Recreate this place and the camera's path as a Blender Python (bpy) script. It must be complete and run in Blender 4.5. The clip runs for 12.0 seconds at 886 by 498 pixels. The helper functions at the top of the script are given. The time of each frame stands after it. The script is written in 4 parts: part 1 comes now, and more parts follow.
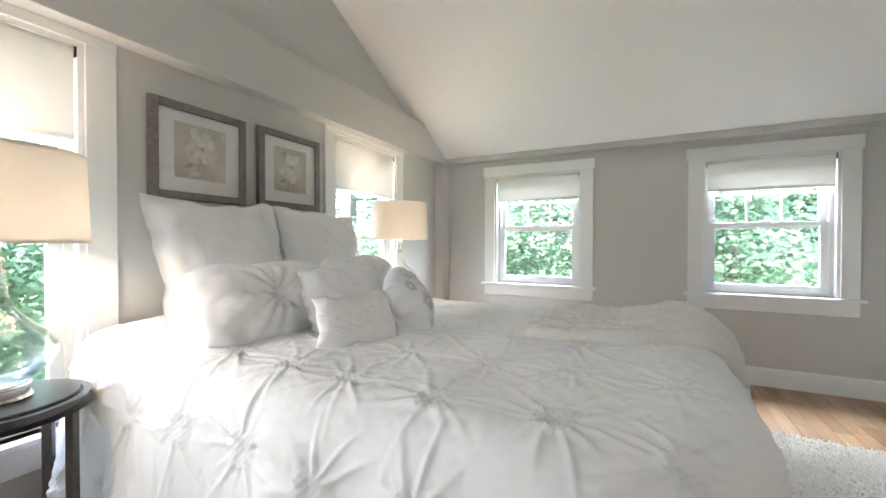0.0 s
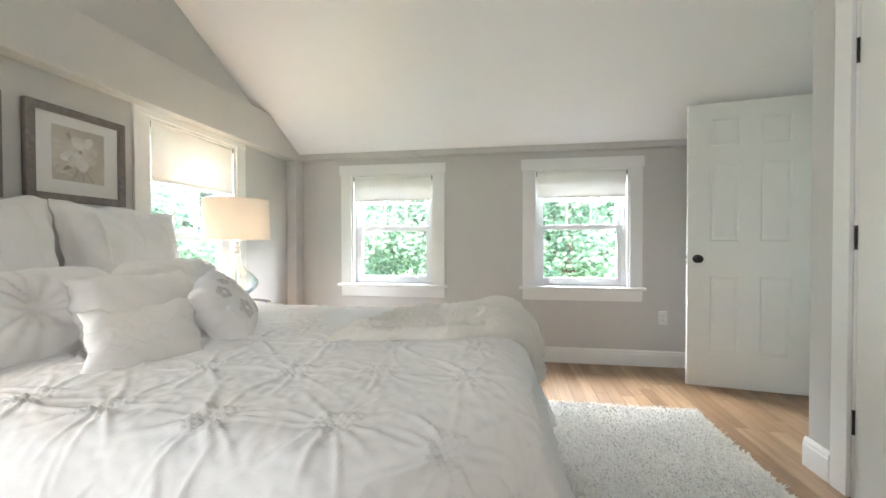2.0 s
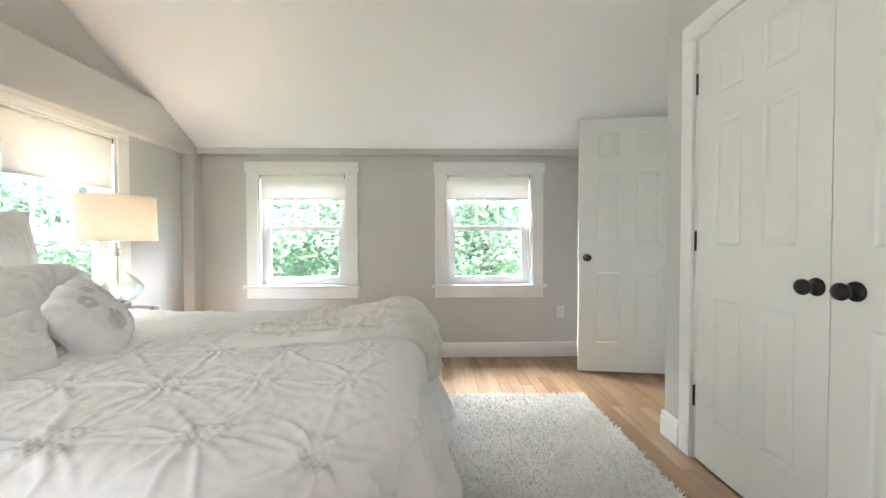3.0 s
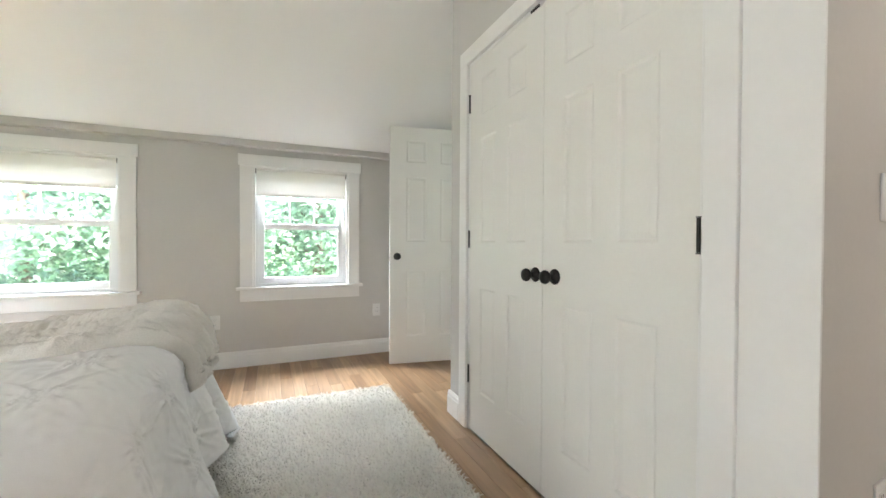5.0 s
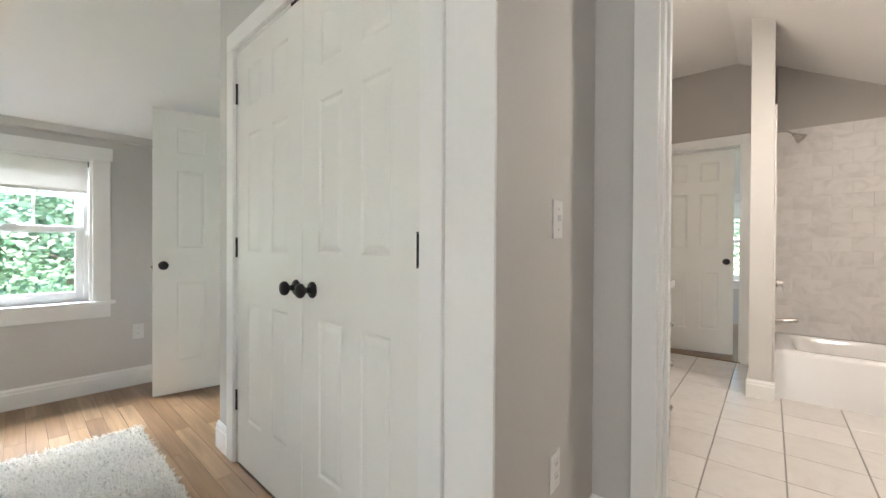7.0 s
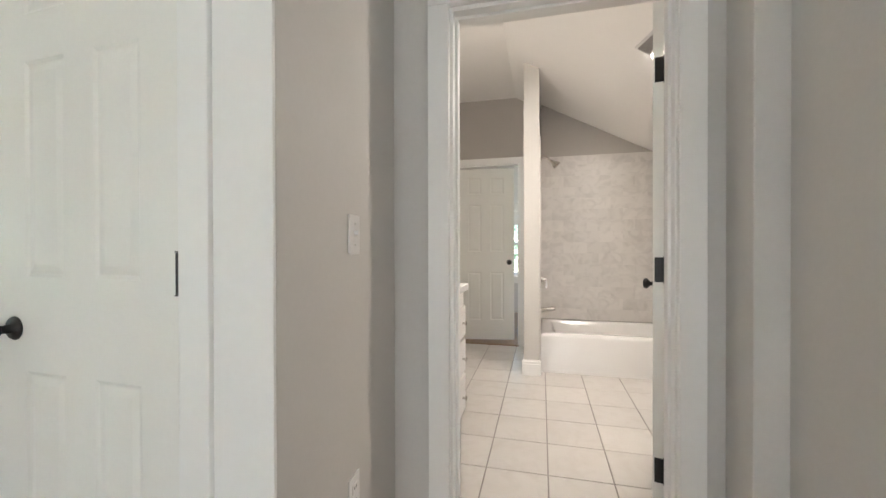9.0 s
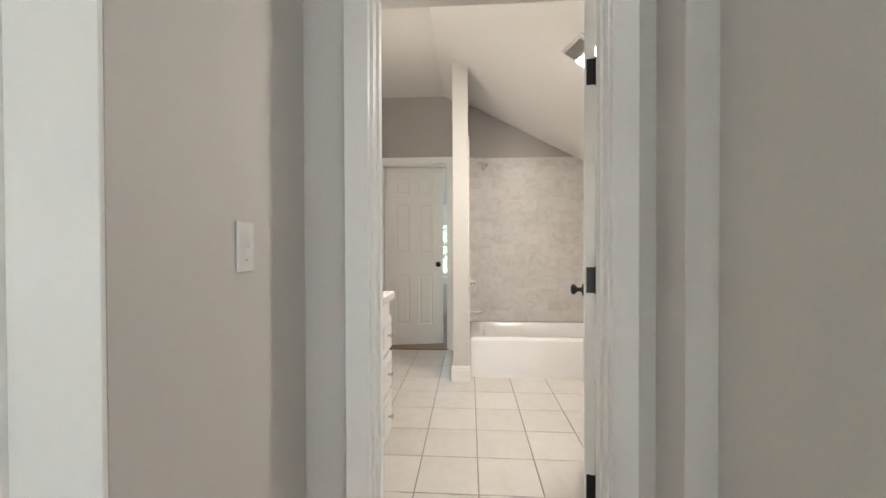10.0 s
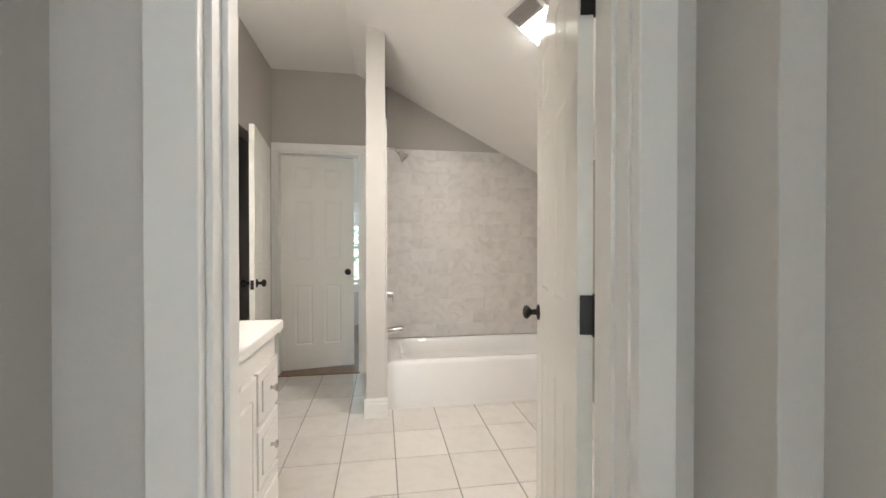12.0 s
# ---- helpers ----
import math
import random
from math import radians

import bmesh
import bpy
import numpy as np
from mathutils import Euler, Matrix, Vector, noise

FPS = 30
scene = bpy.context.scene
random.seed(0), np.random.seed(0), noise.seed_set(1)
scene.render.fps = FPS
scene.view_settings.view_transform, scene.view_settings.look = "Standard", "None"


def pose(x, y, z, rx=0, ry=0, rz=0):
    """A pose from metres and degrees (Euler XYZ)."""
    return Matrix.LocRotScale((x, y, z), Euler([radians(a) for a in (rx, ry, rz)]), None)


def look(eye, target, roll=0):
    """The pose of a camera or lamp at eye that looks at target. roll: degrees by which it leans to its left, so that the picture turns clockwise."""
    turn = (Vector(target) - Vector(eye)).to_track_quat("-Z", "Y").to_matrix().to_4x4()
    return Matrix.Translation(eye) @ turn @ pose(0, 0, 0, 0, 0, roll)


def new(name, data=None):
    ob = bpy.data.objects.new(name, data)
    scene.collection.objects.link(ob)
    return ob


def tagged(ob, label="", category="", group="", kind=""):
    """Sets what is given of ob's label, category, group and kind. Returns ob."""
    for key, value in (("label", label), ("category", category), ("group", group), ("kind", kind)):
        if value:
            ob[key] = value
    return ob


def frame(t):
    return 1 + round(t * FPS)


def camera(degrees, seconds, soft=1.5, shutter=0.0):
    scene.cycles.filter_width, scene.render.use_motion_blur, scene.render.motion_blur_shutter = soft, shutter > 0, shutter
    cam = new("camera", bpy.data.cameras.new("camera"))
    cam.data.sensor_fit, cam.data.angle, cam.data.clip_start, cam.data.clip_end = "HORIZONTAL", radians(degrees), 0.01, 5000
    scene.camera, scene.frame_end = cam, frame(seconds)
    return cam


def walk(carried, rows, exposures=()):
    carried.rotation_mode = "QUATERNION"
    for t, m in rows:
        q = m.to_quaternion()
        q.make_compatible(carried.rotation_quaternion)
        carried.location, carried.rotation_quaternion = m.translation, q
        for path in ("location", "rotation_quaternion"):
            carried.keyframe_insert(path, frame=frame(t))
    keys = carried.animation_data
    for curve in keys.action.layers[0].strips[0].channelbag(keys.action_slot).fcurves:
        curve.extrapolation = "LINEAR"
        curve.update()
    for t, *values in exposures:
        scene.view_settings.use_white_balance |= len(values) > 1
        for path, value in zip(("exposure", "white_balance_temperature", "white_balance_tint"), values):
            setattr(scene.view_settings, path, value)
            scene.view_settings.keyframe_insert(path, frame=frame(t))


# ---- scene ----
cam = camera(96.7, 12.0)
PATH = [
    (0, (0.474, 0.187, 1.042), (-0.43, 1.971, 1.015), 0.1),
    (0.5, (0.535, 0.207, 1.045), (-0.248, 2.046, 1.018), 0.1),
    (1, (0.574, 0.226, 1.051), (-0.069, 2.12, 1.022), 0.1),
    (1.5, (0.607, 0.247, 1.053), (0.12, 2.186, 1.024), -0.0),
    (2, (0.654, 0.259, 1.049), (0.333, 2.233, 1.019), -0.1),
    (2.5, (0.709, 0.248, 1.057), (0.572, 2.243, 1.023), -0.0),
    (3, (0.774, 0.22, 1.071), (0.824, 2.219, 1.029), -0.1),
    (5, (1.029, 0.134, 1.043), (1.829, 1.967, 1.016), 0.3),
    (5.5, (1.115, 0.111, 1.056), (2.094, 1.855, 1.025), 0.3),
    (6, (1.203, 0.083, 1.065), (2.354, 1.719, 1.04), 0.3),
    (6.5, (1.273, 0.056, 1.073), (2.588, 1.563, 1.058), 0.4),
    (7, (1.306, 0.034, 1.079), (2.777, 1.389, 1.065), 0.3),
    (7.5, (1.323, 0.019, 1.08), (2.94, 1.195, 1.066), 0.2),
    (7.7, (1.332, 0.01, 1.077), (3.002, 1.11, 1.067), 0.2),
    (9.5, (1.457, 0.002, 1.15), (3.417, 0.402, 1.132), -0.2),
    (10, (1.559, 0.02, 1.165), (3.545, 0.256, 1.144), -0.2),
    (10.5, (1.663, 0.032, 1.174), (3.661, 0.119, 1.151), -0.2),
    (11, (1.802, 0.048, 1.182), (3.802, 0.019, 1.16), -0.1),
    (11.5, (1.968, 0.072, 1.183), (3.964, -0.043, 1.165), -0.1),
    (12, (2.13, 0.087, 1.198), (4.119, -0.121, 1.181), -0.0),
]
walk(cam, [(t, look(eye, target, roll)) for t, eye, target, roll in PATH],
     exposures=[(0.0, 4.78, 6150, 10), (3.0, 5.14, 6350, 10), (5.5, 5.17, 6400, 10), (7.5, 5.05, 6250, 10), (9.5, 5.14, 6200, 9), (12.0, 5.10, 6050, 7)])
# ------------------------------------------------------------------ world, sun, lamps
world = bpy.data.worlds.new("sky")
scene.world = world
world.use_nodes = True
wn = world.node_tree
sky = wn.nodes.new("ShaderNodeTexSky")
sky.sky_type, sky.sun_disc = "NISHITA", False
sky.sun_elevation, sky.sun_rotation = radians(50), radians(200)
wn.links.new(sky.outputs[0], wn.nodes["Background"].inputs[0])
wn.nodes["Background"].inputs[1].default_value = 0.07


def lamp(name, kind, m, power, colour, **extra):
    data = bpy.data.lights.new(name, kind)
    data.energy, data.color = power, colour
    for key, value in extra.items():
        if key == "size":
            data.size = value
        elif key == "size_y":
            data.shape, data.size_y = "RECTANGLE", value
        elif key == "radius":
            data.shadow_soft_size = value
        elif key == "angle":
            data.angle = radians(value)
    ob = new(name, data)
    ob.matrix_world = m
    return ob


lamp("sun", "SUN", look((0, 0, 0), (-0.22, 0.6, -0.766)), 2.0, (1, 0.96, 0.91), angle=12)
# fill lamps added inside the unseen part of the room, standing in for daylight
lamp("west_fill_light", "AREA", look((-1.37, 0.05, 1.15), (1.0, -0.35, 2.1)), 1.6, (0.95, 0.97, 0.98), size=0.9, size_y=1.3)
# added fill towards the bed; the south wall has no window
lamp("south_fill_light", "AREA", look((-0.2, -2.62, 1.35), (0.2, 0.6, 1.3)), 1.05, (0.96, 0.97, 0.97), size=1.9, size_y=1.2)
# lamps added outside the real windows as sky fill, above the line of sight
lamp("north_sky_fill", "AREA", look((0.45, 5.1, 2.7), (0.45, 2.0, 0.4)), 33, (0.95, 0.97, 0.98), size=3.2, size_y=1.0)
lamp("west_sky_fill", "AREA", look((-2.7, 1.6, 2.7), (0.2, 1.6, 0.4)), 9.5, (0.90, 0.96, 1.0), size=3.4, size_y=1.0)
# added fill for the far door, beside a bathroom wall without a window
lamp("bath_fill_light", "AREA", look((3.35, 1.06, 1.75), (5.8, 0.5, 1.0)), 0.62, (1.0, 0.90, 0.78), size=0.9, size_y=0.9)
# added lamp that brightens the next room, apart from its window
lamp("far_room_fill", "AREA", look((7.4, -0.95, 1.6), (7.0, 1, 1.0)), 4, (0.9, 1.0, 1.0), size=1.0, size_y=1.2)

# ------------------------------------------------------------------ materials


def material(name, colour, rough=0.6, metal=0.0, grain=0.0, grain_size=200.0, stain=0.0, stain_size=2.0, bump=0.0, bump_size=300.0, **more):
    m = bpy.data.materials.new(name)
    m.use_nodes = True
    n, k = m.node_tree.nodes, m.node_tree.links
    b = n["Principled BSDF"]
    b.inputs["Roughness"].default_value, b.inputs["Metallic"].default_value = rough, metal
    b.inputs["Base Color"].default_value = (*colour, 1)
    co = n.new("ShaderNodeTexCoord")
    last = None
    for amount, size in ((grain, grain_size), (stain, stain_size)):
        if amount:
            t = n.new("ShaderNodeTexNoise")
            t.inputs["Scale"].default_value, t.inputs["Detail"].default_value = size, 4
            k.new(co.outputs["Object"], t.inputs["Vector"])
            r = n.new("ShaderNodeMapRange")
            r.inputs[1].default_value, r.inputs[2].default_value = 0.3, 0.7
            r.inputs[3].default_value, r.inputs[4].default_value = 1 - amount, 1 + amount
            k.new(t.outputs[0], r.inputs[0])
            x = n.new("ShaderNodeMix")
            x.data_type, x.blend_type = "RGBA", "MULTIPLY"
            x.inputs[0].default_value = 1
            if last:
                k.new(last, x.inputs[6])
            else:
                x.inputs[6].default_value = (*colour, 1)
            k.new(r.outputs[0], x.inputs[7])
            last = x.outputs[2]
    if last:
        k.new(last, b.inputs["Base Color"])
    if bump:
        t = n.new("ShaderNodeTexNoise")
        t.inputs["Scale"].default_value, t.inputs["Detail"].default_value = bump_size, 5
        k.new(co.outputs["Object"], t.inputs["Vector"])
        u = n.new("ShaderNodeBump")
        u.inputs["Strength"].default_value, u.inputs["Distance"].default_value = bump, 0.004
        k.new(t.outputs[0], u.inputs["Height"])
        k.new(u.outputs[0], b.inputs["Normal"])
    for key, value in more.items():
        b.inputs[key.replace("_", " ")].default_value = value
    return m


def translucent(name, colour, share, weave=900.0):
    """Cloth that lets light through."""
    m = material(name, colour, 0.9, grain=0.05, grain_size=weave, stain=0.03, stain_size=5, bump=0.15, bump_size=weave)
    n, k = m.node_tree.nodes, m.node_tree.links
    t = n.new("ShaderNodeBsdfTranslucent")
    t.inputs[0].default_value = (*colour, 1)
    x = n.new("ShaderNodeMixShader")
    x.inputs[0].default_value = share
    k.new(n["Principled BSDF"].outputs[0], x.inputs[1])
    k.new(t.outputs[0], x.inputs[2])
    k.new(x.outputs[0], n["Material Output"].inputs[0])
    return m


def wood_material():
    """Oak boards: every board its own tone, grain along its length."""
    m = bpy.data.materials.new("oak_board")
    m.use_nodes = True
    n, k = m.node_tree.nodes, m.node_tree.links
    b = n["Principled BSDF"]
    b.inputs["Roughness"].default_value = 0.34
    info, geo, co = n.new("ShaderNodeObjectInfo"), n.new("ShaderNodeNewGeometry"), n.new("ShaderNodeTexCoord")
    add = n.new("ShaderNodeMath")
    add.operation = "ADD"
    k.new(info.outputs["Random"], add.inputs[0])
    k.new(geo.outputs["Random Per Island"], add.inputs[1])
    off = n.new("ShaderNodeVectorMath")
    off.operation = "SCALE"
    off.inputs[0].default_value = (7, 13, 3)
    k.new(add.outputs[0], off.inputs[3])
    mp = n.new("ShaderNodeMapping")
    mp.inputs["Scale"].default_value = (38, 2.2, 38)
    k.new(co.outputs["Object"], mp.inputs[0])
    k.new(off.outputs[0], mp.inputs[1])
    t = n.new("ShaderNodeTexNoise")
    t.inputs["Scale"].default_value, t.inputs["Detail"].default_value, t.inputs["Distortion"].default_value = 1.0, 7, 0.6
    k.new(mp.outputs[0], t.inputs["Vector"])
    fr = n.new("ShaderNodeMath")
    fr.operation = "FRACT"
    k.new(add.outputs[0], fr.inputs[0])
    tone = n.new("ShaderNodeValToRGB")
    tone.color_ramp.elements[0].color, tone.color_ramp.elements[1].color = (0.235, 0.135, 0.070, 1), (0.40, 0.265, 0.155, 1)
    e = tone.color_ramp.elements.new(0.5)
    e.color = (0.315, 0.195, 0.105, 1)
    k.new(fr.outputs[0], tone.inputs[0])
    r = n.new("ShaderNodeMapRange")
    r.inputs[1].default_value, r.inputs[2].default_value, r.inputs[3].default_value, r.inputs[4].default_value = 0.3, 0.7, 0.72, 1.18
    k.new(t.outputs[0], r.inputs[0])
    x = n.new("ShaderNodeMix")
    x.data_type, x.blend_type = "RGBA", "MULTIPLY"
    x.inputs[0].default_value = 1
    k.new(tone.outputs[0], x.inputs[6])
    k.new(r.outputs[0], x.inputs[7])
    k.new(x.outputs[2], b.inputs["Base Color"])
    u = n.new("ShaderNodeBump")
    u.inputs["Strength"].default_value, u.inputs["Distance"].default_value = 0.12, 0.002
    k.new(t.outputs[0], u.inputs["Height"])
    k.new(u.outputs[0], b.inputs["Normal"])
    return m


def stone_tile_material(name, light, dark, veins, rough):
    """Tiles that differ in tone one by one, with soft clouds or veins."""
    m = bpy.data.materials.new(name)
    m.use_nodes = True
    n, k = m.node_tree.nodes, m.node_tree.links
    b = n["Principled BSDF"]
    b.inputs["Roughness"].default_value = rough
    info, geo, co = n.new("ShaderNodeObjectInfo"), n.new("ShaderNodeNewGeometry"), n.new("ShaderNodeTexCoord")
    add = n.new("ShaderNodeMath")
    add.operation = "ADD"
    k.new(info.outputs["Random"], add.inputs[0])
    k.new(geo.outputs["Random Per Island"], add.inputs[1])
    off = n.new("ShaderNodeVectorMath")
    off.operation = "SCALE"
    off.inputs[0].default_value = (17, 23, 31)
    k.new(add.outputs[0], off.inputs[3])
    mp = n.new("ShaderNodeMapping")
    k.new(co.outputs["Object"], mp.inputs[0])
    k.new(off.outputs[0], mp.inputs[1])
    t = n.new("ShaderNodeTexNoise")
    t.inputs["Scale"].default_value, t.inputs["Detail"].default_value, t.inputs["Distortion"].default_value = 7, 6, 1.4
    k.new(mp.outputs[0], t.inputs["Vector"])
    ramp = n.new("ShaderNodeValToRGB")
    ramp.color_ramp.elements[0].position, ramp.color_ramp.elements[1].position = 0.5 - 0.2, 0.5 + 0.05
    ramp.color_ramp.elements[0].color, ramp.color_ramp.elements[1].color = (*[d * veins + l * (1 - veins) for l, d in zip(light, dark)], 1), (*light, 1)
    k.new(t.outputs[0], ramp.inputs[0])
    fr = n.new("ShaderNodeMath")
    fr.operation = "FRACT"
    k.new(add.outputs[0], fr.inputs[0])
    r = n.new("ShaderNodeMapRange")
    r.inputs[3].default_value, r.inputs[4].default_value = 0.95, 1.03
    k.new(fr.outputs[0], r.inputs[0])
    x = n.new("ShaderNodeMix")
    x.data_type, x.blend_type = "RGBA", "MULTIPLY"
    x.inputs[0].default_value = 1
    k.new(ramp.outputs[0], x.inputs[6])
    k.new(r.outputs[0], x.inputs[7])
    k.new(x.outputs[2], b.inputs["Base Color"])
    return m


def leaf_material(name, colour):
    m = bpy.data.materials.new(name)
    m.use_nodes = True
    n, k = m.node_tree.nodes, m.node_tree.links
    b = n["Principled BSDF"]
    b.inputs["Roughness"].default_value = 0.55
    geo = n.new("ShaderNodeNewGeometry")
    ramp = n.new("ShaderNodeValToRGB")
    ramp.color_ramp.elements[0].color = (*[c * 0.6 for c in colour], 1)
    ramp.color_ramp.elements[1].color = (*[min(1, c * 1.5) for c in colour], 1)
    k.new(geo.outputs["Random Per Island"], ramp.inputs[0])
    k.new(ramp.outputs[0], b.inputs["Base Color"])
    t = n.new("ShaderNodeBsdfTranslucent")
    k.new(ramp.outputs[0], t.inputs[0])
    x = n.new("ShaderNodeMixShader")
    x.inputs[0].default_value = 0.6
    k.new(b.outputs[0], x.inputs[1])
    k.new(t.outputs[0], x.inputs[2])
    k.new(x.outputs[0], n["Material Output"].inputs[0])
    return m


WALL = material("greige_wall_paint", (0.59, 0.57, 0.54), 0.7, grain=0.012, grain_size=60, stain=0.02, stain_size=1.3, bump=0.12, bump_size=140)
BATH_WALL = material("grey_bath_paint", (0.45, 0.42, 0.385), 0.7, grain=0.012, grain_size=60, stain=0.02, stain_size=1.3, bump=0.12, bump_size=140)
CEILING = material("white_ceiling_paint", (0.86, 0.84, 0.815), 0.85, stain=0.015, stain_size=1.1, bump=0.1, bump_size=120)
TRIM = material("white_trim_paint", (0.82, 0.81, 0.785), 0.38, grain=0.008, grain_size=40, stain=0.012, stain_size=3, bump=0.02, bump_size=90)
DOOR_PAINT = material("white_door_paint", (0.80, 0.785, 0.74), 0.35, grain=0.01, grain_size=80, stain=0.012, stain_size=3, bump=0.10, bump_size=160)
VINYL = material("white_vinyl_sash", (0.80, 0.81, 0.81), 0.4, stain=0.02, stain_size=6)
BLACK = material("oil_rubbed_bronze", (0.022, 0.02, 0.019), 0.42, 0.55, grain=0.2, grain_size=250, bump=0.05, bump_size=300)
CHROME = material("brushed_nickel", (0.62, 0.6, 0.57), 0.22, 1.0, grain=0.05, grain_size=400)
PLATE = material("white_plastic_plate", (0.74, 0.73, 0.71), 0.35, stain=0.01, stain_size=20)
DARK = material("dark_slot", (0.03, 0.03, 0.03), 0.8)
OAK = wood_material()
SUBFLOOR = material("floor_joint", (0.16, 0.095, 0.055), 0.8, stain=0.1)
TILE = stone_tile_material("cream_floor_tile", (0.72, 0.69, 0.66), (0.6, 0.56, 0.52), 0.35, 0.22)
GROUT = material("grey_grout", (0.30, 0.28, 0.26), 0.9, grain=0.1, grain_size=300)
MARBLE = stone_tile_material("marble_wall_tile", (0.68, 0.65, 0.62), (0.50, 0.475, 0.45), 0.55, 0.36)
MARBLE_GROUT = material("pale_grout", (0.66, 0.63, 0.60), 0.9)
PORCELAIN = material("white_enamel", (0.84, 0.83, 0.82), 0.12, stain=0.01, stain_size=4)
GLASS = bpy.data.materials.new("window_glass")
GLASS.use_nodes = True
_n, _k = GLASS.node_tree.nodes, GLASS.node_tree.links
_t, _g, _x = _n.new("ShaderNodeBsdfTransparent"), _n.new("ShaderNodeBsdfGlossy"), _n.new("ShaderNodeMixShader")
_g.inputs["Roughness"].default_value = 0.02
_x.inputs[0].default_value = 0.05
_k.new(_t.outputs[0], _x.inputs[1])
_k.new(_g.outputs[0], _x.inputs[2])
_k.new(_x.outputs[0], _n["Material Output"].inputs[0])
LAMP_GLASS = bpy.data.materials.new("clear_lamp_glass")
LAMP_GLASS.use_nodes = True
_n, _k = LAMP_GLASS.node_tree.nodes, LAMP_GLASS.node_tree.links
_t, _g, _x, _f = _n.new("ShaderNodeBsdfTransparent"), _n.new("ShaderNodeBsdfGlossy"), _n.new("ShaderNodeMixShader"), _n.new("ShaderNodeLayerWeight")
_t.inputs["Color"].default_value = (0.93, 0.95, 0.945, 1)
_g.inputs["Roughness"].default_value = 0.03
_f.inputs["Blend"].default_value = 0.24
_k.new(_f.outputs["Facing"], _x.inputs[0])
_k.new(_t.outputs[0], _x.inputs[1])
_k.new(_g.outputs[0], _x.inputs[2])
_k.new(_x.outputs[0], _n["Material Output"].inputs[0])
SHADE_CLOTH = translucent("linen_lamp_shade", (0.86, 0.77, 0.66), 0.085)
ROLLER = translucent("white_roller_shade", (0.86, 0.84, 0.80), 0.05)
LINEN = material("white_cotton_duvet", (0.855, 0.86, 0.865), 0.85, grain=0.02, grain_size=700, stain=0.015, stain_size=4, bump=0.08, bump_size=200, Sheen_Weight=0.2)
SHAM = material("white_cotton_sham", (0.84, 0.825, 0.81), 0.85, grain=0.02, grain_size=700, stain=0.015, stain_size=4, bump=0.06, bump_size=200, Sheen_Weight=0.2)
STRIPE = material("woven_white_stripe", (0.85, 0.835, 0.81), 0.7, grain=0.03, grain_size=500, bump=0.05, bump_size=400)
FLORAL = material("white_cushion_cover", (0.84, 0.83, 0.83), 0.85, grain=0.02, grain_size=600, bump=0.06, bump_size=200)
PRINT = material("grey_blossom_print", (0.62, 0.60, 0.61), 0.85, grain=0.2, grain_size=60)
FLEECE = material("cream_fleece_throw", (0.80, 0.775, 0.73), 0.95, grain=0.06, grain_size=300, stain=0.03, stain_size=8, bump=0.6, bump_size=220, Sheen_Weight=0.5)
BED_SKIRT = material("cream_box_spring_cover", (0.76, 0.72, 0.66), 0.9, grain=0.04, grain_size=300)
RUG = translucent("ivory_shag_yarn", (0.87, 0.85, 0.80), 0.2, 40.0)
RUG_BACK = material("rug_backing", (0.72, 0.70, 0.65), 0.95, grain=0.2, grain_size=90)
FRAME_WOOD = material("weathered_grey_wood", (0.19, 0.165, 0.15), 0.6, grain=0.2, grain_size=45, stain=0.08, stain_size=9, bump=0.2, bump_size=80)
MAT_BOARD = material("white_mat_board", (0.80, 0.785, 0.76), 0.85, grain=0.01, grain_size=100)
ART_PAPER = material("taupe_art_print", (0.54, 0.49, 0.42), 0.8, grain=0.12, grain_size=12, stain=0.18, stain_size=5)
PETAL = material("pale_painted_petal", (0.72, 0.69, 0.64), 0.8, grain=0.10, grain_size=30, stain=0.10, stain_size=14)
PETAL_DARK = material("shaded_painted_petal", (0.62, 0.575, 0.51), 0.8, grain=0.12, grain_size=30)
STEM = material("painted_stem", (0.33, 0.29, 0.22), 0.8, grain=0.2, grain_size=40)
IRON = material("pewter_iron_table", (0.12, 0.115, 0.11), 0.38, 0.7, grain=0.2, grain_size=120, stain=0.15, stain_size=8)
IRON_TOP = material("slate_table_top", (0.055, 0.05, 0.05), 0.30, 0.2, grain=0.2, grain_size=60)
VANITY = material("white_vanity_paint", (0.80, 0.78, 0.75), 0.35, stain=0.012, stain_size=4)
COUNTER = material("white_counter", (0.86, 0.85, 0.83), 0.15, grain=0.02, grain_size=20)
THRESHOLD = material("oak_threshold", (0.26, 0.16, 0.09), 0.45, grain=0.2, grain_size=40)
LENS = bpy.data.materials.new("lit_lamp_lens")
LENS.use_nodes = True
LENS.node_tree.nodes["Principled BSDF"].inputs["Emission Color"].default_value = (1, 0.93, 0.82, 1)
LENS.node_tree.nodes["Principled BSDF"].inputs["Emission Strength"].default_value = 2.0
GRASS = material("lawn", (0.09, 0.14, 0.045), 0.9, grain=0.3, grain_size=8, stain=0.3, stain_size=0.3)
BARK = material("grey_bark", (0.16, 0.125, 0.10), 0.9, grain=0.3, grain_size=14, bump=0.6, bump_size=20)
LEAF = leaf_material("maple_leaf", (0.22, 0.32, 0.23))

# ------------------------------------------------------------------ helpers


def put(name, bm, mat, parent=None, label="", smooth=False):
    me = bpy.data.meshes.new(name)
    bm.normal_update()
    bm.to_mesh(me)
    bm.free()
    for p in me.polygons:
        p.use_smooth = smooth
    me.materials.append(mat)
    ob = new(name, me)
    if parent:
        ob.parent = parent
    if label:
        tagged(ob, label)
    return ob


def part(name, bm, mat, parent, label="", smooth=False):
    return put(name, bm, mat, parent, label, smooth)


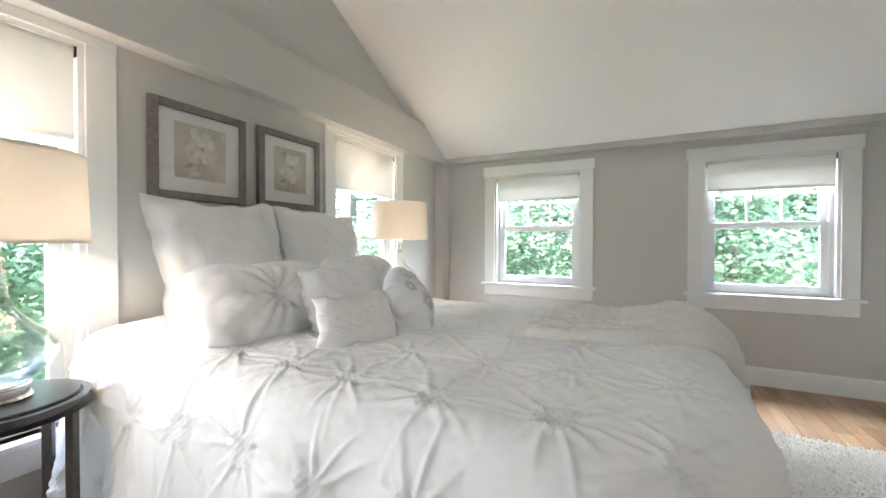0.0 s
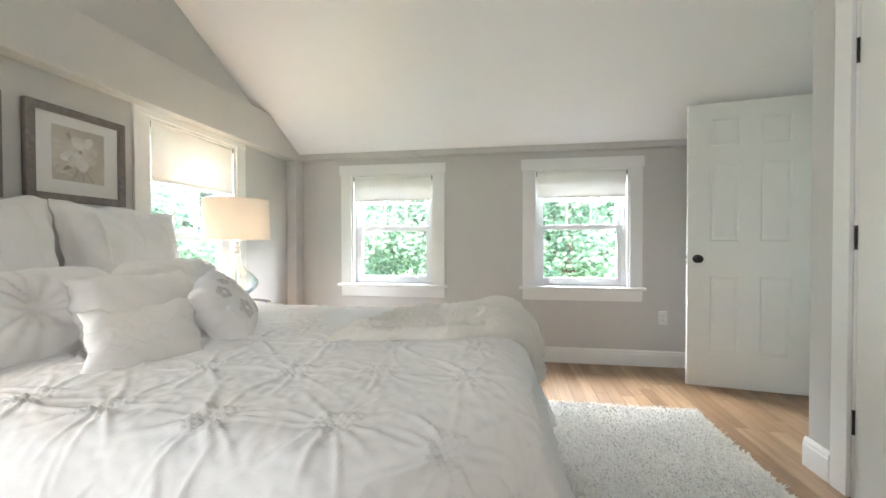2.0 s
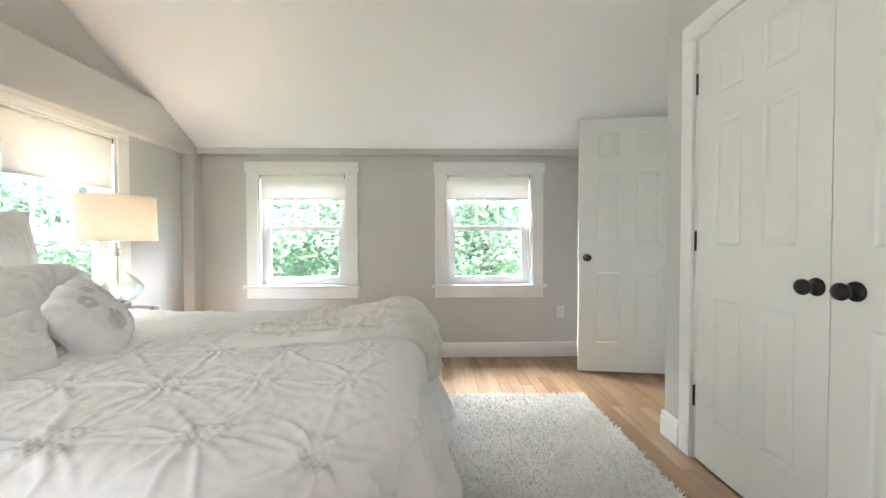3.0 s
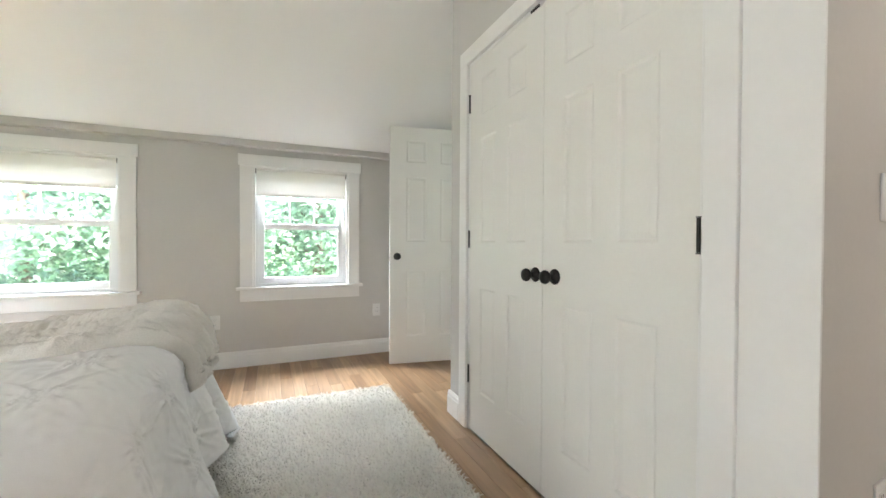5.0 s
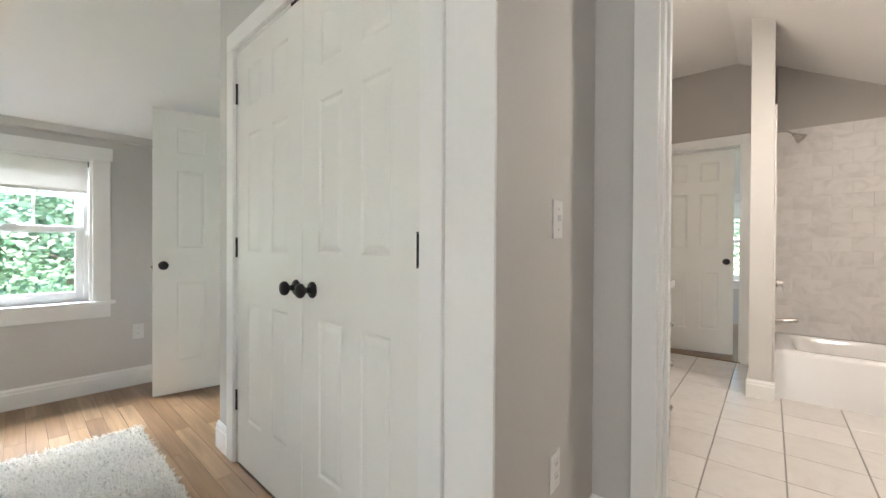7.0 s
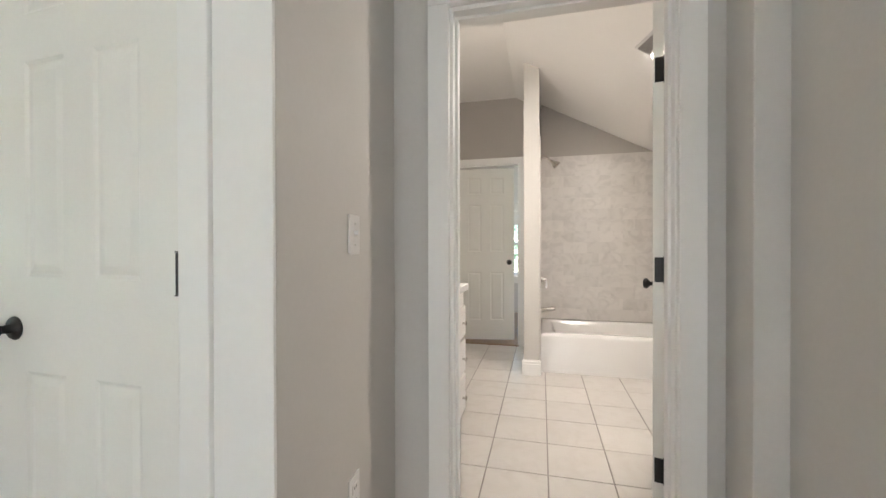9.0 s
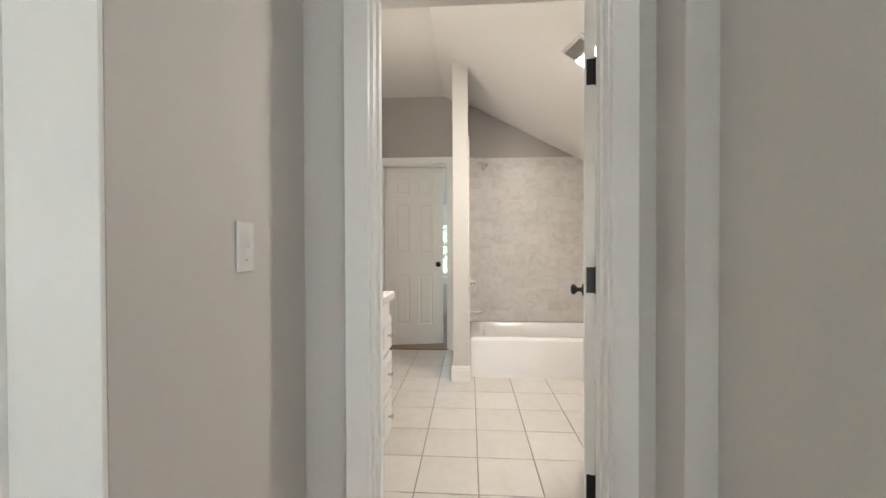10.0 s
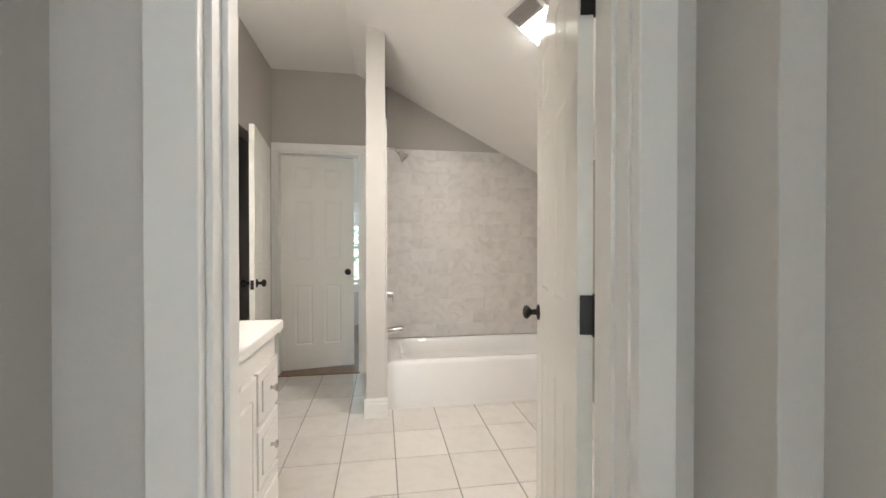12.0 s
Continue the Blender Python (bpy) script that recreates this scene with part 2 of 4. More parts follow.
def structure(name, bm, mat, label, category, m=None, smooth=False):
    ob = tagged(put(name, bm, mat, smooth=smooth), label, category, kind="structure")
    if m is not None:
        ob.matrix_world = m
    return ob


def thing(name, label, category, m, group="", kind=""):
    ob = tagged(new(name), label, category, group, kind)
    ob.matrix_world = m
    return ob


def box(x0, x1, y0, y1, z0, z1, bevel=0.0, bm=None, segments=2):
    fresh = bmesh.new()
    bmesh.ops.create_cube(fresh, size=1)
    for v in fresh.verts:
        v.co = Vector((x0 + (v.co.x + 0.5) * (x1 - x0), y0 + (v.co.y + 0.5) * (y1 - y0), z0 + (v.co.z + 0.5) * (z1 - z0)))
    if bevel:
        bmesh.ops.bevel(fresh, geom=fresh.edges[:], offset=bevel, segments=segments, affect="EDGES", profile=0.6)
    return join(bm, fresh)


def join(bm, fresh):
    if bm is None:
        return fresh
    me = bpy.data.meshes.new("joint")
    fresh.to_mesh(me)
    fresh.free()
    bm.from_mesh(me)
    bpy.data.meshes.remove(me)
    return bm


def lathe(profile, steps=32, bm=None, m=None, ends=True):
    """Turns (radius, height) pairs about z."""
    fresh = bmesh.new()
    rings = []
    for r, z in profile:
        rings.append([fresh.verts.new((max(r, 0.0004) * math.cos(2 * math.pi * i / steps), max(r, 0.0004) * math.sin(2 * math.pi * i / steps), z)) for i in range(steps)])
    for a, b in zip(rings, rings[1:]):
        for i in range(steps):
            j = (i + 1) % steps
            fresh.faces.new((a[i], a[j], b[j], b[i]))
    if ends:
        fresh.faces.new(rings[0][::-1])
        fresh.faces.new(rings[-1])
    if m is not None:
        bmesh.ops.transform(fresh, matrix=m, verts=fresh.verts[:])
    return join(bm, fresh)


def prism(outline, depth, axis="y", bm=None):
    """Extrudes an outline of (a, z) pairs along an axis from 0 to depth."""
    fresh = bmesh.new()
    put_at = {"y": lambda a, z, d: (a, d, z), "x": lambda a, z, d: (d, a, z), "z": lambda a, z, d: (a, z, d)}[axis]
    lo = [fresh.verts.new(put_at(a, z, 0)) for a, z in outline]
    hi = [fresh.verts.new(put_at(a, z, depth)) for a, z in outline]
    fresh.faces.new(lo)
    fresh.faces.new(hi[::-1])
    for i in range(len(lo)):
        j = (i + 1) % len(lo)
        fresh.faces.new((lo[j], lo[i], hi[i], hi[j]))
    bmesh.ops.recalc_face_normals(fresh, faces=fresh.faces[:])
    return join(bm, fresh)


def wall_mesh(axis, at, thick, u0, u1, z0, z1, holes=()):
    """A wall in the plane axis=at, thick towards +axis, with holes (u0, u1, z0, z1) right through it."""
    us = sorted({u0, u1, *[h[0] for h in holes], *[h[1] for h in holes]})
    zs = sorted({z0, z1, *[h[2] for h in holes], *[h[3] for h in holes]})
    us, zs = [u for u in us if u0 <= u <= u1], [z for z in zs if z0 <= z <= z1]

    def solid(i, j):
        if not (0 <= i < len(us) - 1 and 0 <= j < len(zs) - 1):
            return False
        u, z = (us[i] + us[i + 1]) / 2, (zs[j] + zs[j + 1]) / 2
        return not any(h[0] < u < h[1] and h[2] < z < h[3] for h in holes)

    bm = bmesh.new()
    made = {}

    def vert(i, j, d):
        if (i, j, d) not in made:
            c = at + d * thick
            made[i, j, d] = bm.verts.new((c, us[i], zs[j]) if axis == "x" else (us[i], c, zs[j]))
        return made[i, j, d]

    for i in range(len(us) - 1):
        for j in range(len(zs) - 1):
            if not solid(i, j):
                continue
            ring = [(i, j), (i + 1, j), (i + 1, j + 1), (i, j + 1)]
            bm.faces.new([vert(*p, 0) for p in ring])
            bm.faces.new([vert(*p, 1) for p in ring[::-1]])
            for (a, b), (di, dj) in zip(((0, 1), (1, 2), (2, 3), (3, 0)), ((0, -1), (1, 0), (0, 1), (-1, 0))):
                if not solid(i + di, j + dj):
                    p, q = ring[a], ring[b]
                    bm.faces.new((vert(*q, 0), vert(*p, 0), vert(*p, 1), vert(*q, 1)))
    bmesh.ops.recalc_face_normals(bm, faces=bm.faces[:])
    return bm


PITCH = 0.51
RIDGE_Y = 0.6
X_BEAM = -1.30


def roof_z(y):
    return 2.11 - PITCH * (y - 3.325) if y > RIDGE_Y else 2.11 - PITCH * (2 * RIDGE_Y - y - 3.325)


def under_roof(bm, gap=0.0):
    """Cuts a wall off at the bedroom's sloping ceiling."""
    top = roof_z(RIDGE_Y) + gap
    for sign in (1, -1):
        bmesh.ops.bisect_plane(bm, geom=bm.verts[:] + bm.edges[:] + bm.faces[:], plane_co=(0, RIDGE_Y, top), plane_no=(0, sign * PITCH, 1), clear_outer=True)
        bmesh.ops.holes_fill(bm, edges=[e for e in bm.edges if e.is_boundary], sides=0)
    return bm


# ------------------------------------------------------------------ bedroom shell
X_LEFT, Y_NORTH, Y_SOUTH, X_CLOSET, X_EAST = -1.395, 3.83, -2.64, 2.05, 2.78
ALCOVE = pose(X_CLOSET, 0.587, 0, 0, 0, 2.9)       # the closet's side wall and the bathroom stand a little askew
LEFT_WINDOWS = (0.165, 0.90), (2.24, 2.985)
SILL_LEFT, HEAD_LEFT = 0.38, 1.785
NORTH_WINDOWS = (-0.808, -0.010), (0.890, 1.684)
SILL_NORTH, HEAD_NORTH = 0.668, 1.691

structure("wall_west", under_roof(wall_mesh("x", X_LEFT - 0.16, 0.16, Y_SOUTH - 0.12, Y_NORTH + 0.16, -0.1, 4.2,
          [(a, b, SILL_LEFT, HEAD_LEFT) for a, b in LEFT_WINDOWS])), WALL, "greige painted gable wall behind the bed", "wall")
structure("wall_north", under_roof(wall_mesh("y", Y_NORTH, 0.16, X_LEFT, X_EAST + 0.12, -0.1, 2.2,
          [(a, b, SILL_NORTH, HEAD_NORTH) for a, b in NORTH_WINDOWS])), WALL, "greige painted knee wall with two windows", "wall")
structure("wall_south", under_roof(wall_mesh("y", Y_SOUTH - 0.12, 0.12, X_LEFT, X_CLOSET + 0.1, -0.1, 2.4)), WALL, "plain greige painted wall", "wall")
CLOSET_OPEN = (0.791, 2.114, 0.0, 2.045)
structure("wall_closet", under_roof(wall_mesh("x", X_CLOSET, 0.1, 0.60, 2.344, -0.1, 4.0, [CLOSET_OPEN])), WALL, "greige painted closet wall with a wide doorway", "wall")
structure("corner_board", box(X_CLOSET - 0.006, X_CLOSET + 0.002, 0.555, 0.708, 0, 3.4, 0.002), TRIM, "white painted corner board beside the closet", "trim")
structure("wall_closet_end", under_roof(wall_mesh("y", 2.244, 0.1, X_CLOSET + 0.1, X_EAST, -0.1, 4.0)), WALL, "greige painted end wall of the closet", "wall")
structure("wall_entry", under_roof(wall_mesh("x", X_EAST, 0.12, 0.75, Y_NORTH, -0.1, 4.0, [(2.45, 3.225, 0.0, 2.05)])), WALL, "greige painted wall with the entry doorway", "wall")
structure("wall_hall", wall_mesh("x", X_EAST + 0.9, 0.1, 2.0, Y_NORTH + 0.16, -0.1, 2.5), WALL, "plain greige hall wall", "wall")
structure("wall_hall_end", wall_mesh("y", 2.1, 0.1, X_EAST + 0.12, X_EAST + 0.9, -0.1, 2.5), WALL, "plain greige hall end wall", "wall")
structure("ceiling_hall", box(X_EAST + 0.12, X_EAST + 1.0, 2.0, Y_NORTH + 0.16, 2.4, 2.5), CEILING, "plain white hall ceiling", "ceiling")
structure("wall_southeast", under_roof(wall_mesh("x", X_CLOSET, 0.1, Y_SOUTH, -0.64, -0.1, 4.0)), WALL, "plain greige painted wall", "wall")
# alcove before the bathroom
SWITCH = ALCOVE @ pose(0, -0.031, 0, 0, 0, 2.75)
structure("wall_switch", wall_mesh("y", 0.0, 0.05, 0.003, 0.76, -0.1, 3.75), WALL, "greige painted side wall with a light switch", "wall", SWITCH)
structure("wall_alcove", wall_mesh("y", -1.31, 0.1, -0.02, 0.755, -0.1, 3.5), WALL, "greige painted side wall of the alcove", "wall", ALCOVE)
structure("pier", box(0.586, 0.757, -1.212, -1.122, -0.1, 3.5, 0.004), WALL, "narrow greige painted pier beside the bathroom doorway", "pier", ALCOVE)
BATH_OPEN = (-0.992, -0.213, 0.0, 2.02)
structure("wall_bath_door", wall_mesh("x", 0.755, 0.12, -2.2, 0.6, -0.1, 3.75, [BATH_OPEN]), WALL, "greige painted wall with the bathroom doorway", "wall", ALCOVE)


def roof_slab(name, y0, y1):
    pts = [(y0, roof_z(y0)), (y1, roof_z(y1))]
    outline = [*pts, (y1, roof_z(y1) + 0.12), (y0, roof_z(y0) + 0.12)]
    bm = prism(outline, X_EAST + 0.3 - X_LEFT + 0.16, "x")
    bmesh.ops.translate(bm, vec=(X_LEFT - 0.16, 0, 0), verts=bm.verts[:])
    structure(name, bm, CEILING, "white painted sloping ceiling", "ceiling")


roof_slab("ceiling_north", RIDGE_Y, Y_NORTH + 0.16)
roof_slab("ceiling_south", Y_SOUTH - 0.12, RIDGE_Y)

# boxed beam over the bed, header beam over the north windows, corner post
beam = box(X_LEFT, X_BEAM, Y_SOUTH, Y_NORTH, 1.825, 2.125, 0.004)
structure("beam_west", under_roof(beam, -0.002), WALL, "greige painted boxed beam over the bed", "beam")
header = prism([(3.75, 1.84), (3.75, roof_z(3.75) - 0.002), (Y_NORTH, roof_z(Y_NORTH) - 0.002), (Y_NORTH, 1.84)], X_EAST - X_BEAM, "x")
bmesh.ops.translate(header, vec=(X_BEAM, 0, 0), verts=header.verts[:])
structure("beam_north", header, WALL, "greige painted header beam over the windows", "beam")
structure("post_corner", box(X_LEFT, X_BEAM, 3.69, Y_NORTH, 0, 1.825, 0.004), WALL, "greige painted corner post", "post")


def baseboard(name, length, m, height=0.135):
    """Runs along +x from the origin, its face towards -y."""
    outline = [(0, 0), (-0.016, 0), (-0.016, height - 0.035), (-0.0125, height - 0.03), (-0.0115, height - 0.014), (-0.006, height - 0.006), (-0.005, height), (0, height)]
    structure(name, prism(outline, length, "x"), TRIM, "white painted moulded baseboard", "baseboard", m)


baseboard("baseboard", X_EAST - X_BEAM, pose(X_BEAM, Y_NORTH, 0))
baseboard("baseboard", 2.67, pose(X_LEFT, 1.02, 0, 0, 0, 90))
baseboard("baseboard", 3.66, pose(X_LEFT, -2.64, 0, 0, 0, 90))
baseboard("baseboard", 0.149, pose(X_CLOSET, 2.36, 0, 0, 0, -90))
baseboard("baseboard", 0.73, pose(X_CLOSET - 0.016, 2.344, 0, 0, 0, 180) @ pose(-0.746, 0, 0))
baseboard("baseboard", 0.755, SWITCH)
baseboard("baseboard", 0.145, ALCOVE @ pose(0.755, 0.0, 0, 0, 0, -90))
baseboard("baseboard", 0.09, ALCOVE @ pose(0.586, -1.122, 0, 0, 0, -90))
baseboard("baseboard", 0.57, ALCOVE @ pose(0.569, -1.21, 0, 0, 0, 180))

# ------------------------------------------------------------------ windows
def window(name, width, z0, z1, m, shade_to, meet, casing=0.10, head=True, stool_proud=0.045, label="white double-hung window with a half-drawn roller shade"):
    """Stands in a wall whose room face is y = 0 with the outside at +y; the opening runs from x = 0 to width."""
    w = thing(name, label, "window", m, kind="structure")
    d = -0.016
    for side, (a, b) in (("left", (-casing, 0.0)), ("right", (width, width + casing))):
        part("casing", box(a, b, d, 0, z0, z1, 0.003), TRIM, w)
    if head:
        part("head_casing", box(-casing - 0.012, width + casing + 0.012, d - 0.005, 0, z1, z1 + 0.093, 0.003), TRIM, w)
    else:
        part("head_casing", box(-casing, width + casing, d - 0.002, 0, z1, z1 + 0.038, 0.002), TRIM, w)
    part("stool", box(-casing - 0.028, width + casing + 0.028, d - stool_proud + 0.016, 0.05, z0 - 0.024, z0, 0.005), TRIM, w)
    part("apron", box(-casing, width + casing, d, 0, z0 - 0.12, z0 - 0.025, 0.003), TRIM, w)
    jamb = box(0, 0.018, 0, 0.158, z0, z1)
    box(width - 0.018, width, 0, 0.158, z0, z1, bm=jamb)
    box(0.018, width - 0.018, 0.0, 0.158, z1 - 0.018, z1, bm=jamb)
    part("jamb", jamb, TRIM, w)
    frame_in = box(0.018, 0.045, 0.05, 0.12, z0, z1 - 0.018, 0.002)
    box(width - 0.045, width - 0.018, 0.05, 0.12, z0, z1 - 0.018, 0.002, bm=frame_in)
    box(0.045, width - 0.045, 0.05, 0.12, z0, z0 + 0.022, 0.002, bm=frame_in)
    part("sash_frame", frame_in, VINYL, w)
    x0, x1 = 0.045, width - 0.045

    def sash(y, a, b, grid):
        s = 0.042
        bm = box(x0, x0 + s, y, y + 0.03, a, b, 0.002)
        box(x1 - s, x1, y, y + 0.03, a, b, 0.002, bm=bm)
        box(x0 + s, x1 - s, y, y + 0.03, a, a + 0.05, 0.002, bm=bm)
        box(x0 + s, x1 - s, y, y + 0.03, b - 0.03, b, 0.002, bm=bm)
        ob = part("sash", bm, VINYL, w)
        gx = [x0 + s + (x1 - x0 - 2 * s) * i / 3 for i in range(4)] if grid else [x0 + s, x1 - s]
        gz = [a + 0.05 + (b - a - 0.08) * i / 2 for i in range(3)] if grid else [a + 0.05, b - 0.03]
        for x in gx[1:-1]:
            part("muntin", box(x - 0.008, x + 0.008, y + 0.008, y + 0.022, a + 0.05, b - 0.03, 0.002), VINYL, ob)
        for z in gz[1:-1]:
            part("muntin", box(x0 + s, x1 - s, y + 0.009, y + 0.021, z - 0.008, z + 0.008, 0.002), VINYL, ob)
        pane = part("pane", box(x0 + s - 0.004, x1 - s + 0.004, y + 0.013, y + 0.017, a + 0.046, b - 0.026), GLASS, ob, "clear glass pane")
        pane.visible_shadow = False
        return ob

    lower = sash(0.055, z0 + 0.022, meet + 0.02, False)
    sash(0.088, meet - 0.025, z1 - 0.02, True)
    part("lock", box(width / 2 - 0.03, width / 2 + 0.03, 0.05, 0.085, meet + 0.02, meet + 0.032, 0.004), VINYL, lower)
    # roller shade on its tube
    tube = bmesh.new()
    bmesh.ops.create_cone(tube, cap_ends=True, segments=16, radius1=0.019, radius2=0.019, depth=width - 0.05, matrix=pose(width / 2, 0.024, z1 - 0.03, 0, 90, 0))
    part("shade_roller", tube, ROLLER, w, smooth=True)
    cloth = bmesh.new()
    rows = [cloth.verts.new((x, 0.006, z)) for z in (z1 - 0.03, shade_to + 0.01) for x in (0.026, width - 0.026)]
    cloth.faces.new((rows[0], rows[1], rows[3], rows[2]))
    part("shade_cloth", cloth, ROLLER, w, "white fabric roller shade")
    part("shade_bar", box(0.026, width - 0.026, -0.001, 0.012, shade_to - 0.008, shade_to + 0.012, 0.004), ROLLER, w)
    part("bracket", box(0.016, 0.024, 0.002, 0.05, z1 - 0.055, z1 - 0.004), BLACK, w)
    part("bracket", box(width - 0.024, width - 0.016, 0.002, 0.05, z1 - 0.055, z1 - 0.004), BLACK, w)
    return w


for i, (a, b) in enumerate(NORTH_WINDOWS):
    window(f"window_{i + 1}", b - a, SILL_NORTH, HEAD_NORTH, pose(a, Y_NORTH, 0), 1.452, 1.185)
for i, (a, b) in enumerate(LEFT_WINDOWS):
    window(f"window_{i + 3}", b - a, SILL_LEFT, HEAD_LEFT, pose(X_LEFT, a, 0, 0, 0, 90), 1.428, 1.10, casing=0.098, head=False, label="tall white double-hung window with a half-drawn shade")

# ------------------------------------------------------------------ doors
def knob(parent, x, y, z, towards, label="", size=1.0):
    """A round knob on its rose; towards is -1 or 1 along y."""
    profile = [(0.031, 0), (0.031, 0.003), (0.027, 0.008), (0.012, 0.010), (0.010, 0.028), (0.016, 0.034), (0.0255, 0.042), (0.0275, 0.050), (0.0245, 0.058), (0.014, 0.063), (0.002, 0.0645)]
    return part("knob", lathe([(r * size, h * size) for r, h in profile], 24, m=pose(x, y, z, 90 if towards < 0 else -90)), BLACK, parent, label or "dark bronze round knob", smooth=True)


def leaf(width, height, thick=0.035):
    """A six-panel door leaf from x = 0 to width, y = 0 to thick, standing on z = 0."""
    stile = 0.185 * width
    mid = 0.16 * width
    pw = (width - 2 * stile - mid) / 2
    xs = [0, stile, stile + pw, stile + pw + mid, width - stile, width]
    zs = [0, 0.115 * height, 0.395 * height, 0.515 * height, 0.79 * height, 0.85 * height, 0.945 * height, height]
    bm = bmesh.new()
    for y, sign in ((0.0, 1), (thick, -1)):
        grid = [[bm.verts.new((x, y, z)) for z in zs] for x in xs]
        cells = []
        for i in range(len(xs) - 1):
            for j in range(len(zs) - 1):
                ring = [grid[i][j], grid[i + 1][j], grid[i + 1][j + 1], grid[i][j + 1]]
                f = bm.faces.new(ring if sign > 0 else ring[::-1])
                if i in (1, 3) and j in (1, 3, 5):
                    cells.append(f)
        for f in cells:
            f.normal_update()
            bmesh.ops.inset_region(bm, faces=[f], thickness=0.013, depth=-0.0048)
            bmesh.ops.inset_region(bm, faces=[f], thickness=0.006, depth=0.0)
            bmesh.ops.inset_region(bm, faces=[f], thickness=0.026, depth=0.0038)
    edge = [(0, 0), (width, 0), (width, height), (0, height)]
    lo = [bm.verts.new((x, 0, z)) for x, z in edge]
    hi = [bm.verts.new((x, thick, z)) for x, z in edge]
    for i in range(4):
        j = (i + 1) % 4
        bm.faces.new((lo[j], lo[i], hi[i], hi[j]))
    bmesh.ops.remove_doubles(bm, verts=bm.verts[:], dist=0.0002)
    return bm


def hinge(parent, m, spread=True, height=0.09):
    """Barrel along z with two plates; the plates lie in the plane y = 0."""
    bm = lathe([(0.005, -height / 2), (0.005, height / 2)], 10)
    for zz in (-height / 2 - 0.004, height / 2 + 0.001):
        lathe([(0.0065, zz), (0.0065, zz + 0.003)], 10, bm=bm)
    if spread:
        box(0.004, 0.034, -0.001, 0.0015, -height / 2, height / 2, 0.0006, bm=bm, segments=1)
    bmesh.ops.transform(bm, matrix=m, verts=bm.verts[:])
    return part("hinge", bm, BLACK, parent, "dark bronze hinge")


def door(name, width, height, m, label, knob_x, knob_z=0.92, sides=(-1, 1)):
    d = thing(name, label, "door", m, kind="structure")
    part("leaf", leaf(width, height), DOOR_PAINT, d)
    for s in sides:
        knob(d, knob_x, 0 if s < 0 else 0.035, knob_z, s)
    return d


def casing_set(name, u0, u1, top, m, width=0.085, depth=0.018):
    """Trim round a doorway on the wall face y = 0 (room at -y)."""
    t = thing(name, "white painted door casing with a moulded edge", "door casing", m, kind="structure")
    for a, b in ((u0 - width, u0), (u1, u1 + width)):
        bm = box(a, b, -depth, 0, 0, top, 0.003)
        part("side_casing", bm, TRIM, t)
    part("head_casing", box(u0 - width, u1 + width, -depth - 0.001, 0, top, top + width, 0.003), TRIM, t)
    return t


def jamb_set(name, u0, u1, top, depth, m, stop=0.0):
    """Lining of a doorway from y = 0 to depth."""
    t = thing(name, "white painted door lining", "door jamb", m, kind="structure")
    part("side_jamb", box(u0 - 0.002, u0 + 0.016, 0.0, depth, 0, top, 0.001), TRIM, t)
    part("side_jamb", box(u1 - 0.016, u1 + 0.002, 0.0, depth, 0, top, 0.001), TRIM, t)
    part("head_jamb", box(u0 + 0.016, u1 - 0.016, 0.0, depth, top - 0.016, top + 0.002, 0.001), TRIM, t)
    if stop:
        part("stop", box(u0 + 0.016, u0 + 0.027, stop, stop + 0.035, 0, top - 0.016, 0.002), TRIM, t)
        part("stop", box(u1 - 0.027, u1 - 0.016, stop, stop + 0.035, 0, top - 0.016, 0.002), TRIM, t)
        part("stop", box(u0 + 0.027, u1 - 0.027, stop, stop + 0.035, top - 0.027, top - 0.016, 0.002), TRIM, t)
    return t


# closet: plane turned so that local x runs along -y (north to south), room at local -y
CLOSET = pose(X_CLOSET, 2.114, 0, 0, 0, -90)
casing_set("door_casing", 0.0, 1.323, 2.045, CLOSET, 0.083)
jamb_set("door_jamb", 0.0, 1.323, 2.045, 0.1, CLOSET)
LEAF_W = 0.6435
north_leaf = door("door_1", LEAF_W, 2.018, CLOSET @ pose(0.017, 0.001, 0.01), "closed white six-panel closet door", LEAF_W - 0.045, 0.905, (-1,))
south_leaf = door("door_2", LEAF_W, 2.018, CLOSET @ pose(0.017 + LEAF_W + 0.003, 0.001, 0.01), "closed white six-panel closet door", 0.075, 0.905, (-1,))
for z in (0.306, 1.058, 1.81):
    hinge(north_leaf, pose(-0.001, -0.006, z), False)
    hinge(south_leaf, pose(LEAF_W + 0.001, -0.006, z), False)
part("catch", box(LEAF_W - 0.09, LEAF_W - 0.03, -0.004, 0.03, 2.0185, 2.028), BLACK, north_leaf)
part("catch", box(0.03, 0.09, -0.004, 0.03, 2.0185, 2.028), BLACK, south_leaf)

# entry door, open into the room
entry = door("door_3", 0.76, 2.03, pose(1.955, 3.386, 0.012, 0, 0, -9.5), "open white six-panel entry door", 0.062, 0.92)
part("latch", box(-0.0015, 0.001, 0.006, 0.029, 0.88, 0.945), CHROME, entry, "small steel latch plate")
part("latch_bolt", box(-0.011, 0.0, 0.011, 0.024, 0.905, 0.92, 0.002), CHROME, entry)
ENTRY = pose(X_EAST, 3.225, 0, 0, 0, -90)
casing_set("door_casing", 0.0, 0.775, 2.05, ENTRY, 0.08)
jamb_set("door_jamb", 0.0, 0.775, 2.05, 0.12, ENTRY)

